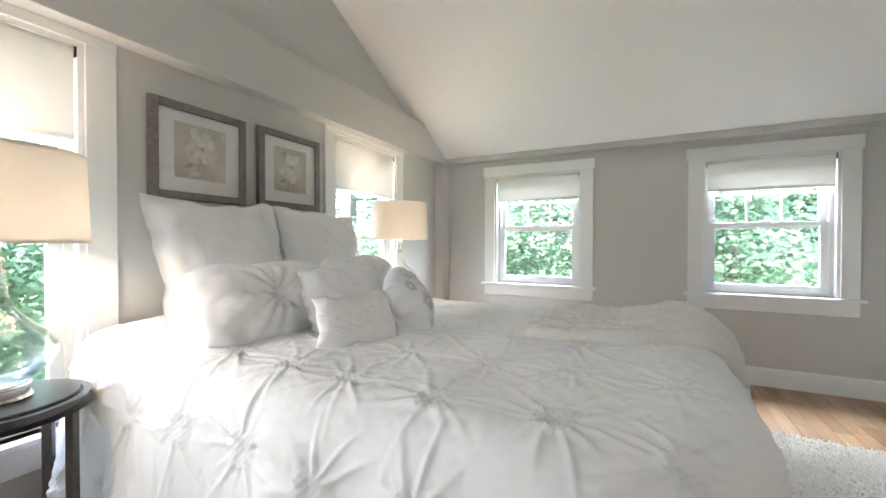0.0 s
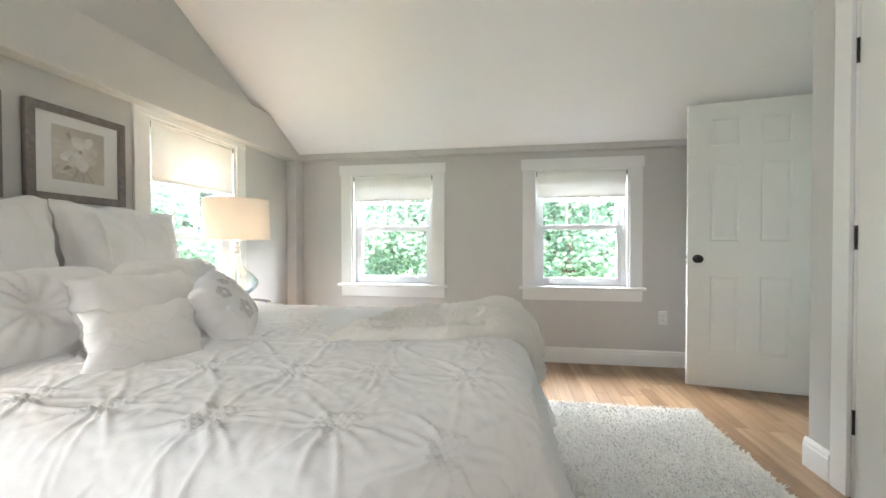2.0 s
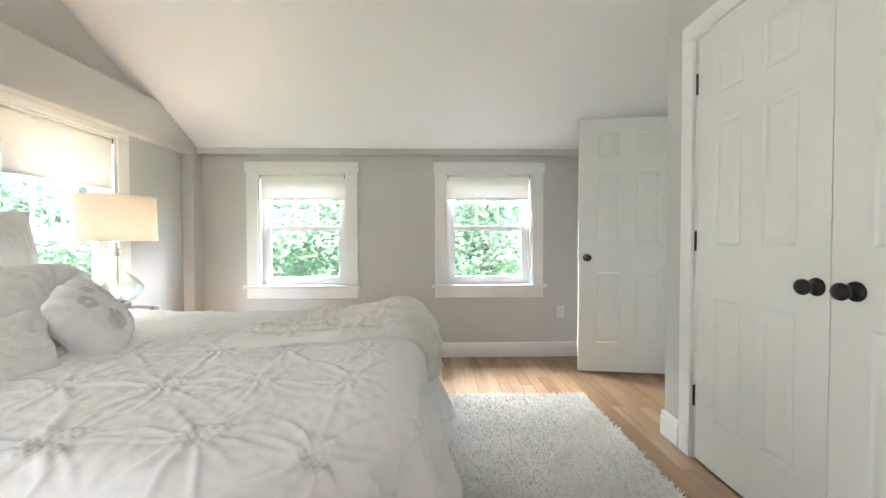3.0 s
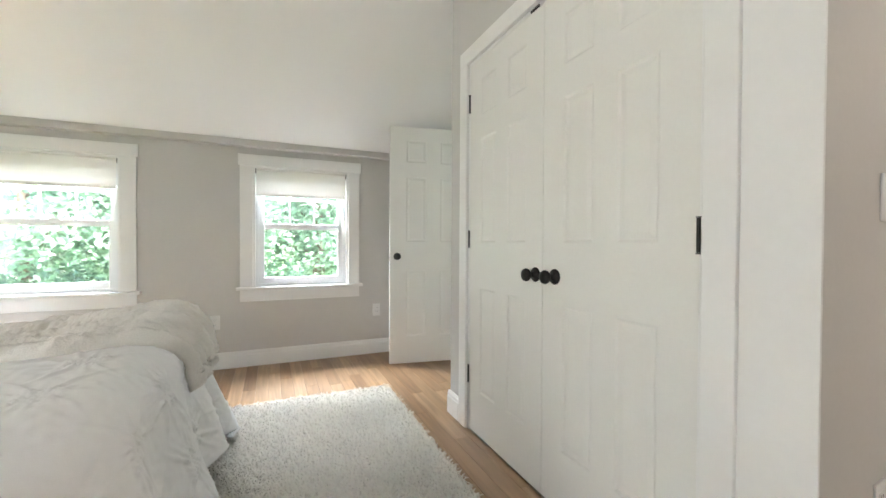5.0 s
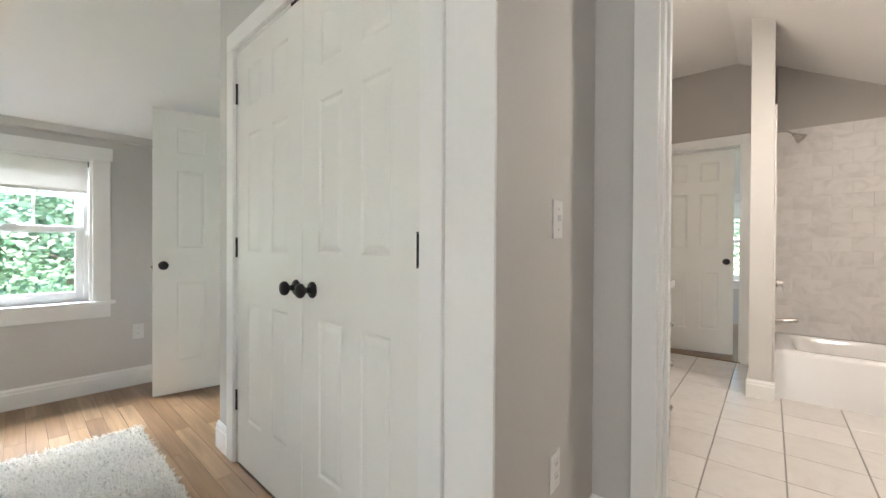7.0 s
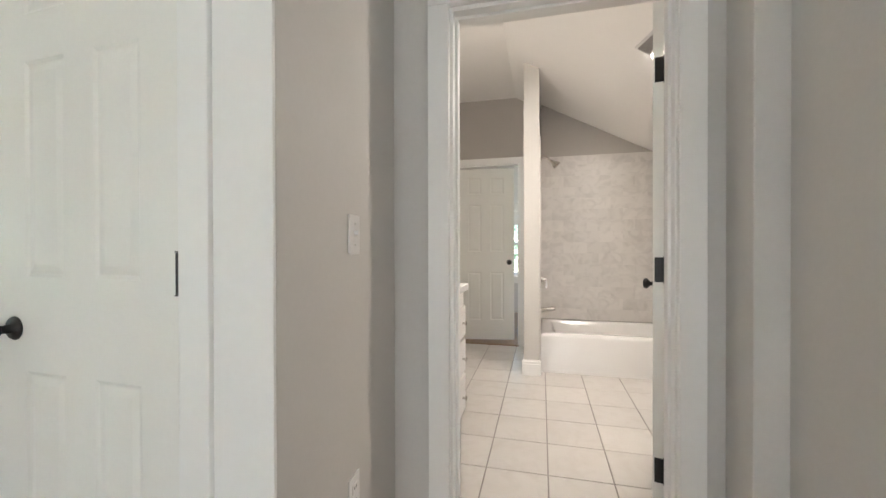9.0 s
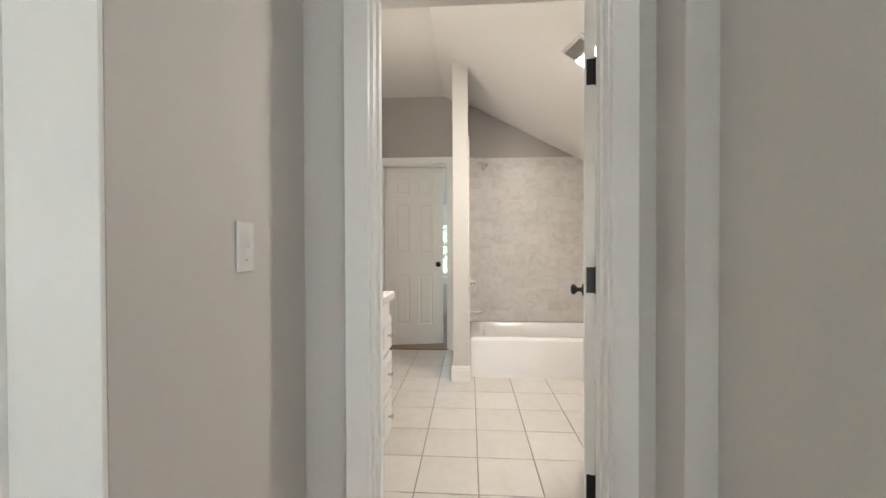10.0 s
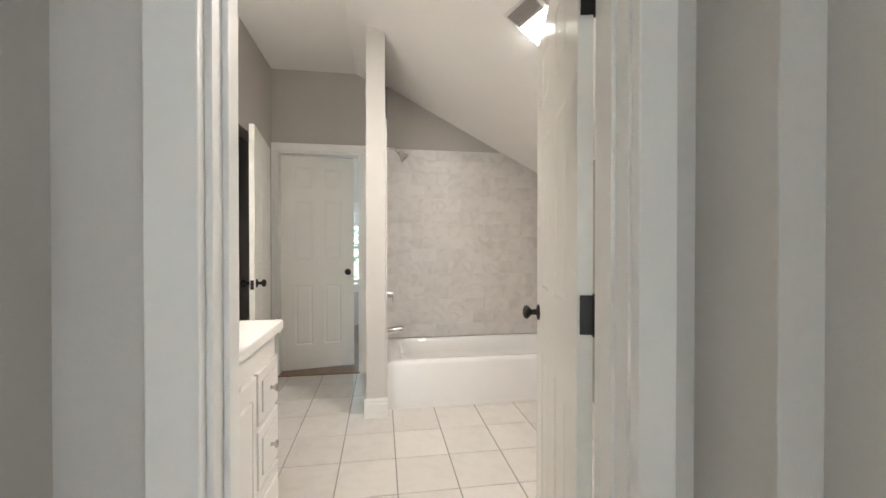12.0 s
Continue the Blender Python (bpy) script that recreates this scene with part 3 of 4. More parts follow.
# bathroom doorway
BATH_DOOR = ALCOVE @ pose(0.755, 0, 0, 0, 0, -90)
casing_set("door_casing", 0.218, 0.982, 2.02, BATH_DOOR, 0.08, 0.026)
jamb_set("door_jamb", 0.213, 0.992, 2.02, 0.12, BATH_DOOR, stop=0.04)
casing_set("door_casing", -0.992, -0.213, 2.02, ALCOVE @ pose(0.875, 0, 0, 0, 0, 90), 0.085)
bath_leaf = door("door_4", 0.74, 2.0, ALCOVE @ pose(0.887, -0.978, 0.012, 0, 0, -15.5), "open white six-panel bathroom door", 0.68, 0.92)
for z in (0.31, 1.04, 1.765):
    hinge(bath_leaf, pose(-0.002, -0.005, z - 0.012, 0, 0, 90), True)
    hinge(bath_leaf, pose(-0.002, -0.005, z - 0.012, 0, 0, 195.5), True)

# ------------------------------------------------------------------ bathroom shell
U0, U_TILE, U_DOOR, V_LEFT, V_RIGHT = 0.875, 3.70, 3.83, 0.48, -2.1
FLAT = 2.80
BATH_SLOPE_V = -0.27


def bath_z(v):
    return FLAT if v > BATH_SLOPE_V else FLAT + 0.52 * (v - BATH_SLOPE_V)


def under_bath(bm):
    for co, no in (((0, BATH_SLOPE_V, FLAT), (0, 0, 1)), ((0, BATH_SLOPE_V, FLAT), (0, -0.52, 1))):
        bmesh.ops.bisect_plane(bm, geom=bm.verts[:] + bm.edges[:] + bm.faces[:], plane_co=co, plane_no=no, clear_outer=True)
        bmesh.ops.holes_fill(bm, edges=[e for e in bm.edges if e.is_boundary], sides=0)
    return bm


FAR_OPEN = (-0.305, 0.44, 0.0, 2.06)
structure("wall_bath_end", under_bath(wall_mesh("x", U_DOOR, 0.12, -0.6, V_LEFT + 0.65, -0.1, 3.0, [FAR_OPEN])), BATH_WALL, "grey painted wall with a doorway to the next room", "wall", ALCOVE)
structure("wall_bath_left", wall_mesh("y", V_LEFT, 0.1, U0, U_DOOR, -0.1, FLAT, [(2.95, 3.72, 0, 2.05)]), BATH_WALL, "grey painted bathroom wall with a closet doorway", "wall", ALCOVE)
structure("wall_linen_closet", wall_mesh("y", V_LEFT + 0.55, 0.1, 2.8, U_DOOR, -0.1, FLAT), BATH_WALL, "plain closet back wall", "wall", ALCOVE)
structure("wall_linen_side", wall_mesh("x", 2.8, 0.1, V_LEFT + 0.1, V_LEFT + 0.55, -0.1, FLAT), BATH_WALL, "plain closet side wall", "wall", ALCOVE)
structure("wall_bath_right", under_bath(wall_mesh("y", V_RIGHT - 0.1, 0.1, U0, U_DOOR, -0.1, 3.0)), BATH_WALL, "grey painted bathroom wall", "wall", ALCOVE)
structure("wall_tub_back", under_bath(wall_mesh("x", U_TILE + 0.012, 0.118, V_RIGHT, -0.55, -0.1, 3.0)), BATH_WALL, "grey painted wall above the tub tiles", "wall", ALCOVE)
structure("wall_partition", under_bath(wall_mesh("y", -0.53, 0.131, 2.83, U_DOOR, -0.1, 3.0)), WALL, "greige painted partition at the end of the tub", "wall", ALCOVE)
bm = prism([(V_LEFT + 0.7, FLAT), (BATH_SLOPE_V, FLAT), (V_RIGHT - 0.1, bath_z(V_RIGHT - 0.1)), (V_RIGHT - 0.1, bath_z(V_RIGHT - 0.1) + 0.1), (BATH_SLOPE_V, FLAT + 0.1), (V_LEFT + 0.7, FLAT + 0.1)], U_DOOR + 0.12 - U0, "x")
bmesh.ops.translate(bm, vec=(U0, 0, 0), verts=bm.verts[:])
structure("ceiling_bath", bm, CEILING, "white bathroom ceiling, flat and then sloping", "ceiling", ALCOVE)
baseboard("baseboard", 0.131 + 0.03, ALCOVE @ pose(2.83, -0.384, 0, 0, 0, -90))
baseboard("baseboard", 1.0, ALCOVE @ pose(U_DOOR, -0.399, 0, 0, 0, 180))
casing_set("door_casing", -FAR_OPEN[1], -FAR_OPEN[0], 2.06, ALCOVE @ pose(U_DOOR, 0, 0, 0, 0, -90), 0.072)
jamb_set("door_jamb", -FAR_OPEN[1], -FAR_OPEN[0], 2.06, 0.12, ALCOVE @ pose(U_DOOR, 0, 0, 0, 0, -90))
door("door_5", 0.67, 2.03, ALCOVE @ pose(U_DOOR + 0.10, 0.425, 0.02, 0, 0, -80), "white six-panel door left ajar", 0.61, 0.92)
linen = door("door_6", 0.75, 2.03, ALCOVE @ pose(2.955, 0.365, 0.012, 0, 0, 7), "white six-panel linen closet door ajar", 0.06, 0.92)
part("latch", box(-0.0015, 0.001, 0.006, 0.029, 0.88, 0.945), BLACK, linen)
structure("threshold", box(U_DOOR - 0.02, U_DOOR + 0.13, FAR_OPEN[0], FAR_OPEN[1], -0.01, 0.012, 0.003), THRESHOLD, "brown oak door threshold", "threshold", ALCOVE)

# room beyond the far door
FAR = U_DOOR + 0.12
structure("wall_far_room", wall_mesh("x", FAR + 2.2, 0.1, -1.6, 2.0, -0.1, 2.6, [(-0.75, 0.15, 0.62, 1.75)]), WALL, "pale wall of the next room with a window", "wall", ALCOVE)
structure("wall_far_room_side", wall_mesh("y", -1.7, 0.1, FAR, FAR + 2.3, -0.1, 2.6), WALL, "plain pale wall of the next room", "wall", ALCOVE)
structure("wall_far_room_end", wall_mesh("y", 2.0, 0.1, FAR, FAR + 2.3, -0.1, 2.6), WALL, "plain pale wall of the next room", "wall", ALCOVE)
structure("ceiling_far_room", box(FAR, FAR + 2.3, -1.7, 2.1, 2.6, 2.7), CEILING, "plain white ceiling of the next room", "ceiling", ALCOVE)
structure("floor_far_room", box(FAR, FAR + 2.3, -1.7, 2.1, -0.1, 0.0), THRESHOLD, "brown wood floor of the next room", "floor", ALCOVE)
window("window_5", 0.9, 0.62, 1.75, ALCOVE @ pose(FAR + 2.2, 0.15, 0, 0, 0, -90), 1.5, 1.17, label="bright white double-hung window of the next room")

# ------------------------------------------------------------------ ground outside and floors
structure("floor", box(X_LEFT - 0.16, X_EAST + 1.0, Y_SOUTH - 0.12, Y_NORTH + 0.16, -0.14, -0.021), SUBFLOOR, "oak strip floor in warm brown tones", "floor")
structure("floor_bath", box(0.758, U_DOOR + 0.12, V_RIGHT - 0.1, V_LEFT + 0.65, -0.12, -0.004), GROUT, "cream square floor tiles with grey grout", "floor", ALCOVE)

# ------------------------------------------------------------------ bed
BED_Y, BED_HALF, HEAD_X, FOOT_X, TOP_Z, ROUND = 1.65, 0.68, -1.34, 0.60, 0.69, 0.145


def drape(a, b):
    """Where the point (a, b) of a flat sheet lies when it is laid over the bed: places and outward normals."""
    def place(a, b):
        c, soft = b - BED_Y, np.where(b < BED_Y, 0.34, 0.22)
        da = np.maximum(0, a - FOOT_X + soft)
        db = np.maximum(0, np.abs(c) - BED_HALF + soft)
        length = np.sqrt(da ** 2 + db ** 2) + 1e-9
        d = np.maximum(0, length - soft)
        turn = np.minimum(d / ROUND, math.pi / 2)
        out = ROUND * np.sin(turn)
        hang = np.maximum(0, d - ROUND * math.pi / 2)
        drop = ROUND * (1 - np.cos(turn)) + hang
        spread = out + (0.03 + 0.22 * (da > 0) + 0.2 * (b < BED_Y - BED_HALF) + 0.16 * np.clip((b - 2.1) / 0.4, 0, 1) * (da > 0)) * hang
        reach = np.where(length > soft, soft + spread, length)
        x = np.minimum(a, FOOT_X - soft) + reach * da / length
        y = BED_Y + np.sign(c) * (np.minimum(np.abs(c), BED_HALF - soft) + reach * db / length)
        crown = 0.018 * np.cos(np.clip(c / BED_HALF, -1, 1) * 1.5) * (x < 5)
        puff = 0.035 * np.clip((-0.55 - x) / 0.6, 0, 1)
        return np.stack([x, y, TOP_Z + crown + puff - drop], -1)

    e = 0.004
    p = place(a, b)
    n = np.cross(place(a + e, b) - place(a - e, b), place(a, b + e) - place(a, b - e))
    n /= np.linalg.norm(n, axis=-1, keepdims=True) + 1e-12
    return p, n


def grid_mesh(points):
    rows, cols = points.shape[:2]
    bm = bmesh.new()
    me = bpy.data.meshes.new("sheet")
    index = np.arange(rows * cols).reshape(rows, cols)
    quads = np.stack([index[:-1, :-1], index[1:, :-1], index[1:, 1:], index[:-1, 1:]], -1).reshape(-1, 4)
    me.from_pydata(points.reshape(-1, 3).tolist(), [], quads.tolist())
    bm.from_mesh(me)
    bpy.data.meshes.remove(me)
    return bm


def smooth_noise(shape, cells, seed):
    """Soft random field by cubic blending of a coarse random grid."""
    r = np.random.RandomState(seed)
    g = r.rand(cells[0] + 4, cells[1] + 4) * 2 - 1

    def axis(n, c):
        x = np.linspace(0, c, n)
        i = np.minimum(x.astype(int), c - 1)
        f = x - i
        f = f * f * (3 - 2 * f)
        return i, f

    i, fi = axis(shape[0], cells[0])
    j, fj = axis(shape[1], cells[1])
    top = g[i][:, j] * (1 - fj) + g[i][:, j + 1] * fj
    low = g[i + 1][:, j] * (1 - fj) + g[i + 1][:, j + 1] * fj
    return top * (1 - fi[:, None]) + low * fi[:, None]


bed = thing("bed", "queen bed with a plain cream box spring", "bed", pose(0, 0, 0))
part("mattress", box(-1.37, 0.54, 1.01, 2.36, 0.36, 0.625, 0.05, segments=4), SHAM, bed, "white mattress", smooth=True)
part("box_spring", box(-1.37, 0.53, 1.02, 2.34, 0.13, 0.36, 0.02), BED_SKIRT, bed)
for x in (-1.32, 0.48):
    for y in (1.06, 2.3):
        part("leg", box(x - 0.025, x + 0.025, y - 0.025, y + 0.025, 0, 0.13, 0.004), FRAME_WOOD, bed)

# gathered duvet: puffs between tufts, pleats that run out from each tuft
SIDE, FOOT_HANG = 0.57, 0.60
STEP = 0.006
aa = np.arange(HEAD_X, FOOT_X + FOOT_HANG, STEP)
bb = np.arange(BED_Y - BED_HALF - SIDE, BED_Y + BED_HALF + SIDE, STEP)
A, B = np.meshgrid(aa, bb, indexing="ij")
relief = 0.006 * smooth_noise(A.shape, (14, 12), 3) + 0.0014 * smooth_noise(A.shape, (40, 34), 4) + 0.0016 * smooth_noise(A.shape, (150, 130), 14)
shake = np.random.RandomState(8)
for i in range(-8, 6):
    for j in range(-3, 8):
        ta, tb = 0.30 + 0.245 * i + shake.uniform(-0.022, 0.022) + (0.03 if j % 2 else 0), 0.985 + 0.275 * j + shake.uniform(-0.02, 0.02)
        near = (np.abs(A - ta) < 0.22) & (np.abs(B - tb) < 0.22)
        if not near.any():
            continue
        dx, dy = A[near] - ta, B[near] - tb
        r, th = np.hypot(dx, dy), np.arctan2(dy, dx)
        relief[near] -= 0.013 * np.exp(-(r / 0.05) ** 2)
        count = shake.randint(9, 13)
        for k in range(count):
            an = 2 * math.pi * (k + shake.uniform(-0.35, 0.35)) / count
            bend = shake.uniform(-1.5, 1.5)
            off = np.abs((th - an - bend * r + math.pi) % (2 * math.pi) - math.pi) * r
            wide, long = shake.uniform(0.0045, 0.009), shake.uniform(0.09, 0.19)
            relief[near] += shake.uniform(0.004, 0.0085) * np.exp(-(off / wide) ** 2) * np.exp(-(r / long) ** 3) * (1 - np.exp(-(r / 0.028) ** 2))
        waffle = np.exp(-(np.maximum(np.abs(dx), np.abs(dy)) / 0.046) ** 6)
        relief[near] += (0.009 + 0.0065 * np.cos(dx * 2 * math.pi / 0.021) * np.cos(dy * 2 * math.pi / 0.021)) * waffle
hang_a, hang_b = np.maximum(0, A - FOOT_X - 0.12), np.maximum(0, np.abs(B - BED_Y) - BED_HALF - 0.12)
relief += 0.035 * hang_b * 2 * np.sin(A * 15 + 1.1 * np.sin(A * 5)) + 0.035 * hang_a * 2 * np.sin(B * 17 + np.sin(B * 6))
P, N = drape(A, B)
P = P + N * relief[..., None]
P[..., 2] = np.maximum(P[..., 2], 0.07 + 0.02 * smooth_noise(A.shape, (30, 30), 6))
duvet = put("duvet", grid_mesh(P), LINEN, smooth=True)
sol = duvet.modifiers.new("thickness", "SOLIDIFY")
sol.thickness, sol.offset = 0.012, -1
tagged(duvet, "white gathered duvet with pleated tufts on the bed", "duvet")

# fleece throw over the foot of the bed
TA, TB = np.meshgrid(np.linspace(0, 1, 220), np.linspace(0, 1, 190), indexing="ij")
near_edge = 1.53 + 0.30 * TA ** 1.3 + 0.02 * np.sin(TA * 9) + 0.012 * np.sin(TA * 23)
Ta = 0.03 + (FOOT_X + 0.30 - 0.03) * TA + 0.16 * TB * (1 - TA)
Tb = near_edge + (2.42 - near_edge) * TB
fold = 0.022 + 0.008 * smooth_noise(TA.shape, (10, 12), 9) + 0.006 * smooth_noise(TA.shape, (42, 40), 10) + 0.003 * smooth_noise(TA.shape, (110, 95), 13)
for centre, sway, wide, high in ((0.045, 0.01, 0.030, 0.026), (0.15, 0.03, 0.034, 0.030), (0.26, 0.045, 0.042, 0.030), (0.40, 0.06, 0.055, 0.026), (0.52, 0.06, 0.040, 0.024), (0.64, 0.05, 0.05, 0.022), (0.80, 0.05, 0.05, 0.02)):
    line = centre + sway * np.sin(TA * 5 + centre * 17)
    fold = fold + high * (0.75 + 0.35 * TA) * np.exp(-((TB - line) / wide) ** 2)
fold = fold + 0.06 * np.exp(-((TA - 0.62) / 0.22) ** 2) * np.exp(-((TB - 0.6) / 0.3) ** 2)
edge = np.minimum(np.minimum(TA, 1 - TA) / 0.035, np.minimum(TB, 1 - TB) / 0.028)
rim = np.sqrt(1 - (1 - np.clip(edge, 0, 1)) ** 2)
P, N = drape(Ta, Tb)
P = P + N * (fold * rim - 0.006 * (1 - rim))[..., None]
throw = put("throw_blanket", grid_mesh(P), FLEECE, smooth=True)
sol = throw.modifiers.new("thickness", "SOLIDIFY")
sol.thickness, sol.offset = 0.014, -1
tagged(throw, "cream fleece throw blanket crumpled over the duvet", "blanket")


def cushion_mesh(w, h, t, seed, flange=0.0, gather=0.0, wrinkle=0.006, n=56, soft=0.0):
    u, v = np.meshgrid(np.linspace(-1, 1, n), np.linspace(-1, 1, n), indexing="ij")
    body = 1 - flange
    uu, vv = np.clip(u / body, -1, 1), np.clip(v / body, -1, 1)
    pinch_x, pinch_y = 1 - 0.07 * (1 - v ** 2), 1 - 0.08 * (1 - u ** 2)
    x, y = w / 2 * u * pinch_x, h / 2 * v * pinch_y
    x, y = x * np.sqrt(1 - soft * v ** 4 / 2), y * np.sqrt(1 - soft * u ** 4 / 2)
    edge = np.maximum(np.abs(u), np.abs(v)) ** 3
    x = x + 0.013 * edge * smooth_noise(u.shape, (7, 7), seed + 90)
    y = y + 0.013 * edge * smooth_noise(u.shape, (7, 7), seed + 91)
    full = np.maximum(0, (1 - np.abs(uu) ** 2.6) * (1 - np.abs(vv) ** 2.6)) ** 0.55
    bm = None
    for side in (1, -1):
        wr = wrinkle * smooth_noise(u.shape, (9, 7), seed + side) + 0.5 * wrinkle * smooth_noise(u.shape, (22, 18), seed + 5 + side)
        z = side * (t / 2 * full + (wr + 0.3 * wrinkle) * np.minimum(1, full * 2.5))
        if gather and side > 0:
            r, th = np.hypot(x, y), np.arctan2(y, x)
            z = z - gather * np.exp(-(r / 0.055) ** 2) + 0.009 * (np.abs(np.sin(6 * th + 0.8 * np.sin(3 * th))) * 2 - 1) * np.exp(-(r / 0.2) ** 2) * (1 - np.exp(-(r / 0.025) ** 2))
            z = z + 0.004 * np.cos(x * 300) * np.cos(y * 300) * np.exp(-(r / 0.035) ** 4)
        if flange:
            z = z + 0.0065 * np.sin(u * 19 + 2 * np.sin(v * 5)) * np.cos(v * 14) * (full < 0.02) + side * 0.0015
        fresh = grid_mesh(np.stack([x, y, z], -1))
        if side < 0:
            bmesh.ops.reverse_faces(fresh, faces=fresh.faces[:])
        bm = join(bm, fresh)
    bmesh.ops.remove_doubles(bm, verts=bm.verts[:], dist=0.0015)
    return bm


def standing(x, y, z, turn, tilt, spin=0):
    """Width along y, height up, front towards +x; tilt leans the top back to -x."""
    basis = Matrix(((0, 0, 1, 0), (1, 0, 0, 0), (0, 1, 0, 0), (0, 0, 0, 1)))
    return pose(x, y, z, 0, 0, turn) @ basis @ pose(0, 0, 0, -tilt, 0, 0) @ pose(0, 0, 0, 0, 0, spin)


def cushion(name, mesh, mat, m, label):
    ob = tagged(put(name, mesh, mat, smooth=True), label, "pillow", "pillows on the bed")
    ob.matrix_world = m
    return ob


euro_label = "large square white euro pillow with raised woven stripes"
for y, seed, turn, spin in ((1.345, 21, 0, 2), (1.935, 31, 0, -2)):
    euro = cushion("euro_pillow", cushion_mesh(0.62, 0.60, 0.22, seed, 0.07, 0.0, 0.008), SHAM, standing(-1.175, y - 0.015, 0.945, turn, 13, spin), euro_label)
    for k in (-0.17, 0.0, 0.17):
        u = np.linspace(-1, 1, 40)
        depth = 0.11 * np.maximum(0, (1 - abs(k / 0.279) ** 2.6) * (1 - np.abs(u * 0.265 / 0.27) ** 2.6)) ** 0.55 + 0.0085
        strip = np.stack([np.stack([k + s + 0 * u, 0.265 * u, depth + 0.002 * (s == 0)], -1) for s in (-0.006, 0.0, 0.006)])
        part("stripe", grid_mesh(strip), STRIPE, euro, "raised woven stripe", smooth=True)
cushion("ruched_pillow", cushion_mesh(0.59, 0.34, 0.22, 41, 0.0, 0.05, 0.007, soft=0.5), SHAM, standing(-0.80, 1.242, 0.82, -12, 34), "white ruched pillow gathered at its centre")
cushion("ruched_pillow", cushion_mesh(0.60, 0.36, 0.21, 51, 0.0, 0.05, 0.007, soft=0.5), SHAM, standing(-0.83, 1.86, 0.825, 6, 34), "white ruched pillow gathered at its centre")
cushion("standard_pillow", cushion_mesh(0.44, 0.30, 0.15, 71, 0.05, 0.0, 0.0045, soft=0.2), SHAM, standing(-0.61, 1.46, 0.818, -8, 30), "plain white pillow with a narrow flange")
lumbar = cushion("lumbar_pillow", cushion_mesh(0.305, 0.205, 0.10, 61, 0.0, 0.0, 0.002), STRIPE, standing(-0.425, 1.285, 0.768, -25, 24), "small white lumbar pillow with wavy lace bands")
for k in (-0.026, 0.03):
    u = np.linspace(-0.96, 0.96, 60)
    yy = k + 0.007 * np.sin(u * 16)
    depth = 0.05 * np.maximum(0, (1 - np.abs(u) ** 2.6) * (1 - np.abs(yy / 0.1025) ** 2.6)) ** 0.55 + 0.0022
    strip = np.stack([np.stack([0.1525 * 0.94 * u, yy + s, depth + 0.0015 * (s == 0)], -1) for s in (-0.006, 0.0, 0.006)])
    part("lace_band", grid_mesh(strip), STRIPE, lumbar, "wavy lace band", smooth=True)
floral = cushion("floral_cushion", cushion_mesh(0.34, 0.29, 0.15, 81, 0.0, 0.0, 0.003, soft=0.3), FLORAL, standing(-0.40, 1.60, 0.80, 18, 36, 18), "white cushion printed with grey blossoms")
pr = random.Random(5)
for cx, cy, s in ((0.06, 0.05, 0.036), (-0.05, -0.03, 0.042), (0.05, -0.07, 0.03), (-0.07, 0.07, 0.03), (0.0, 0.09, 0.022)):
    rings = []
    for f in (0.25, 0.6, 1.0):
        th = np.linspace(0, 2 * math.pi, 41)
        rad = s * f * (0.9 + 0.1 * np.cos(5 * th + pr.random() * 6))
        x, y = cx + rad * np.cos(th), cy + rad * np.sin(th)
        z = 0.075 * np.maximum(0, (1 - np.abs(x / 0.14) ** 2.6) * (1 - np.abs(y / 0.135) ** 2.6)) ** 0.55 + 0.007
        rings.append(np.stack([x, y, z], -1))
    part("blossom", grid_mesh(np.stack(rings)), PRINT, floral, "grey printed blossom", smooth=True)

# ------------------------------------------------------------------ bedside tables and lamps
def bedside_table(m, height):
    t = thing("side_table", "round dark pewter side table with an inset top", "side table", m, "tables beside the bed")
    part("rim", lathe([(0.170, height - 0.035), (0.203, height - 0.035), (0.176, height - 0.030), (0.176, height - 0.004), (0.202, height), (0.181, height), (0.178, height - 0.003), (0.170, height - 0.012)], 64), IRON, t, smooth=False)
    part("tabletop", lathe([(0.001, height - 0.014), (0.176, height - 0.014), (0.176, height + 0.004), (0.173, height + 0.007), (0.001, height + 0.007)], 64), IRON_TOP, t, "dark slate-coloured inset top")
    for k in range(4):
        bm = box(0.172, 0.193, -0.014, 0.014, 0, height - 0.033, 0.003)
        bmesh.ops.rotate(bm, cent=(0, 0, 0), matrix=Matrix.Rotation(radians(38 + 90 * k), 3, "Z"), verts=bm.verts[:])
        part("leg", bm, IRON, t)
    part("lower_ring", lathe([(0.160, 0.10), (0.172, 0.10), (0.172, 0.125), (0.160, 0.125), (0.160, 0.10)], 48, ends=False), IRON, t)
    return t


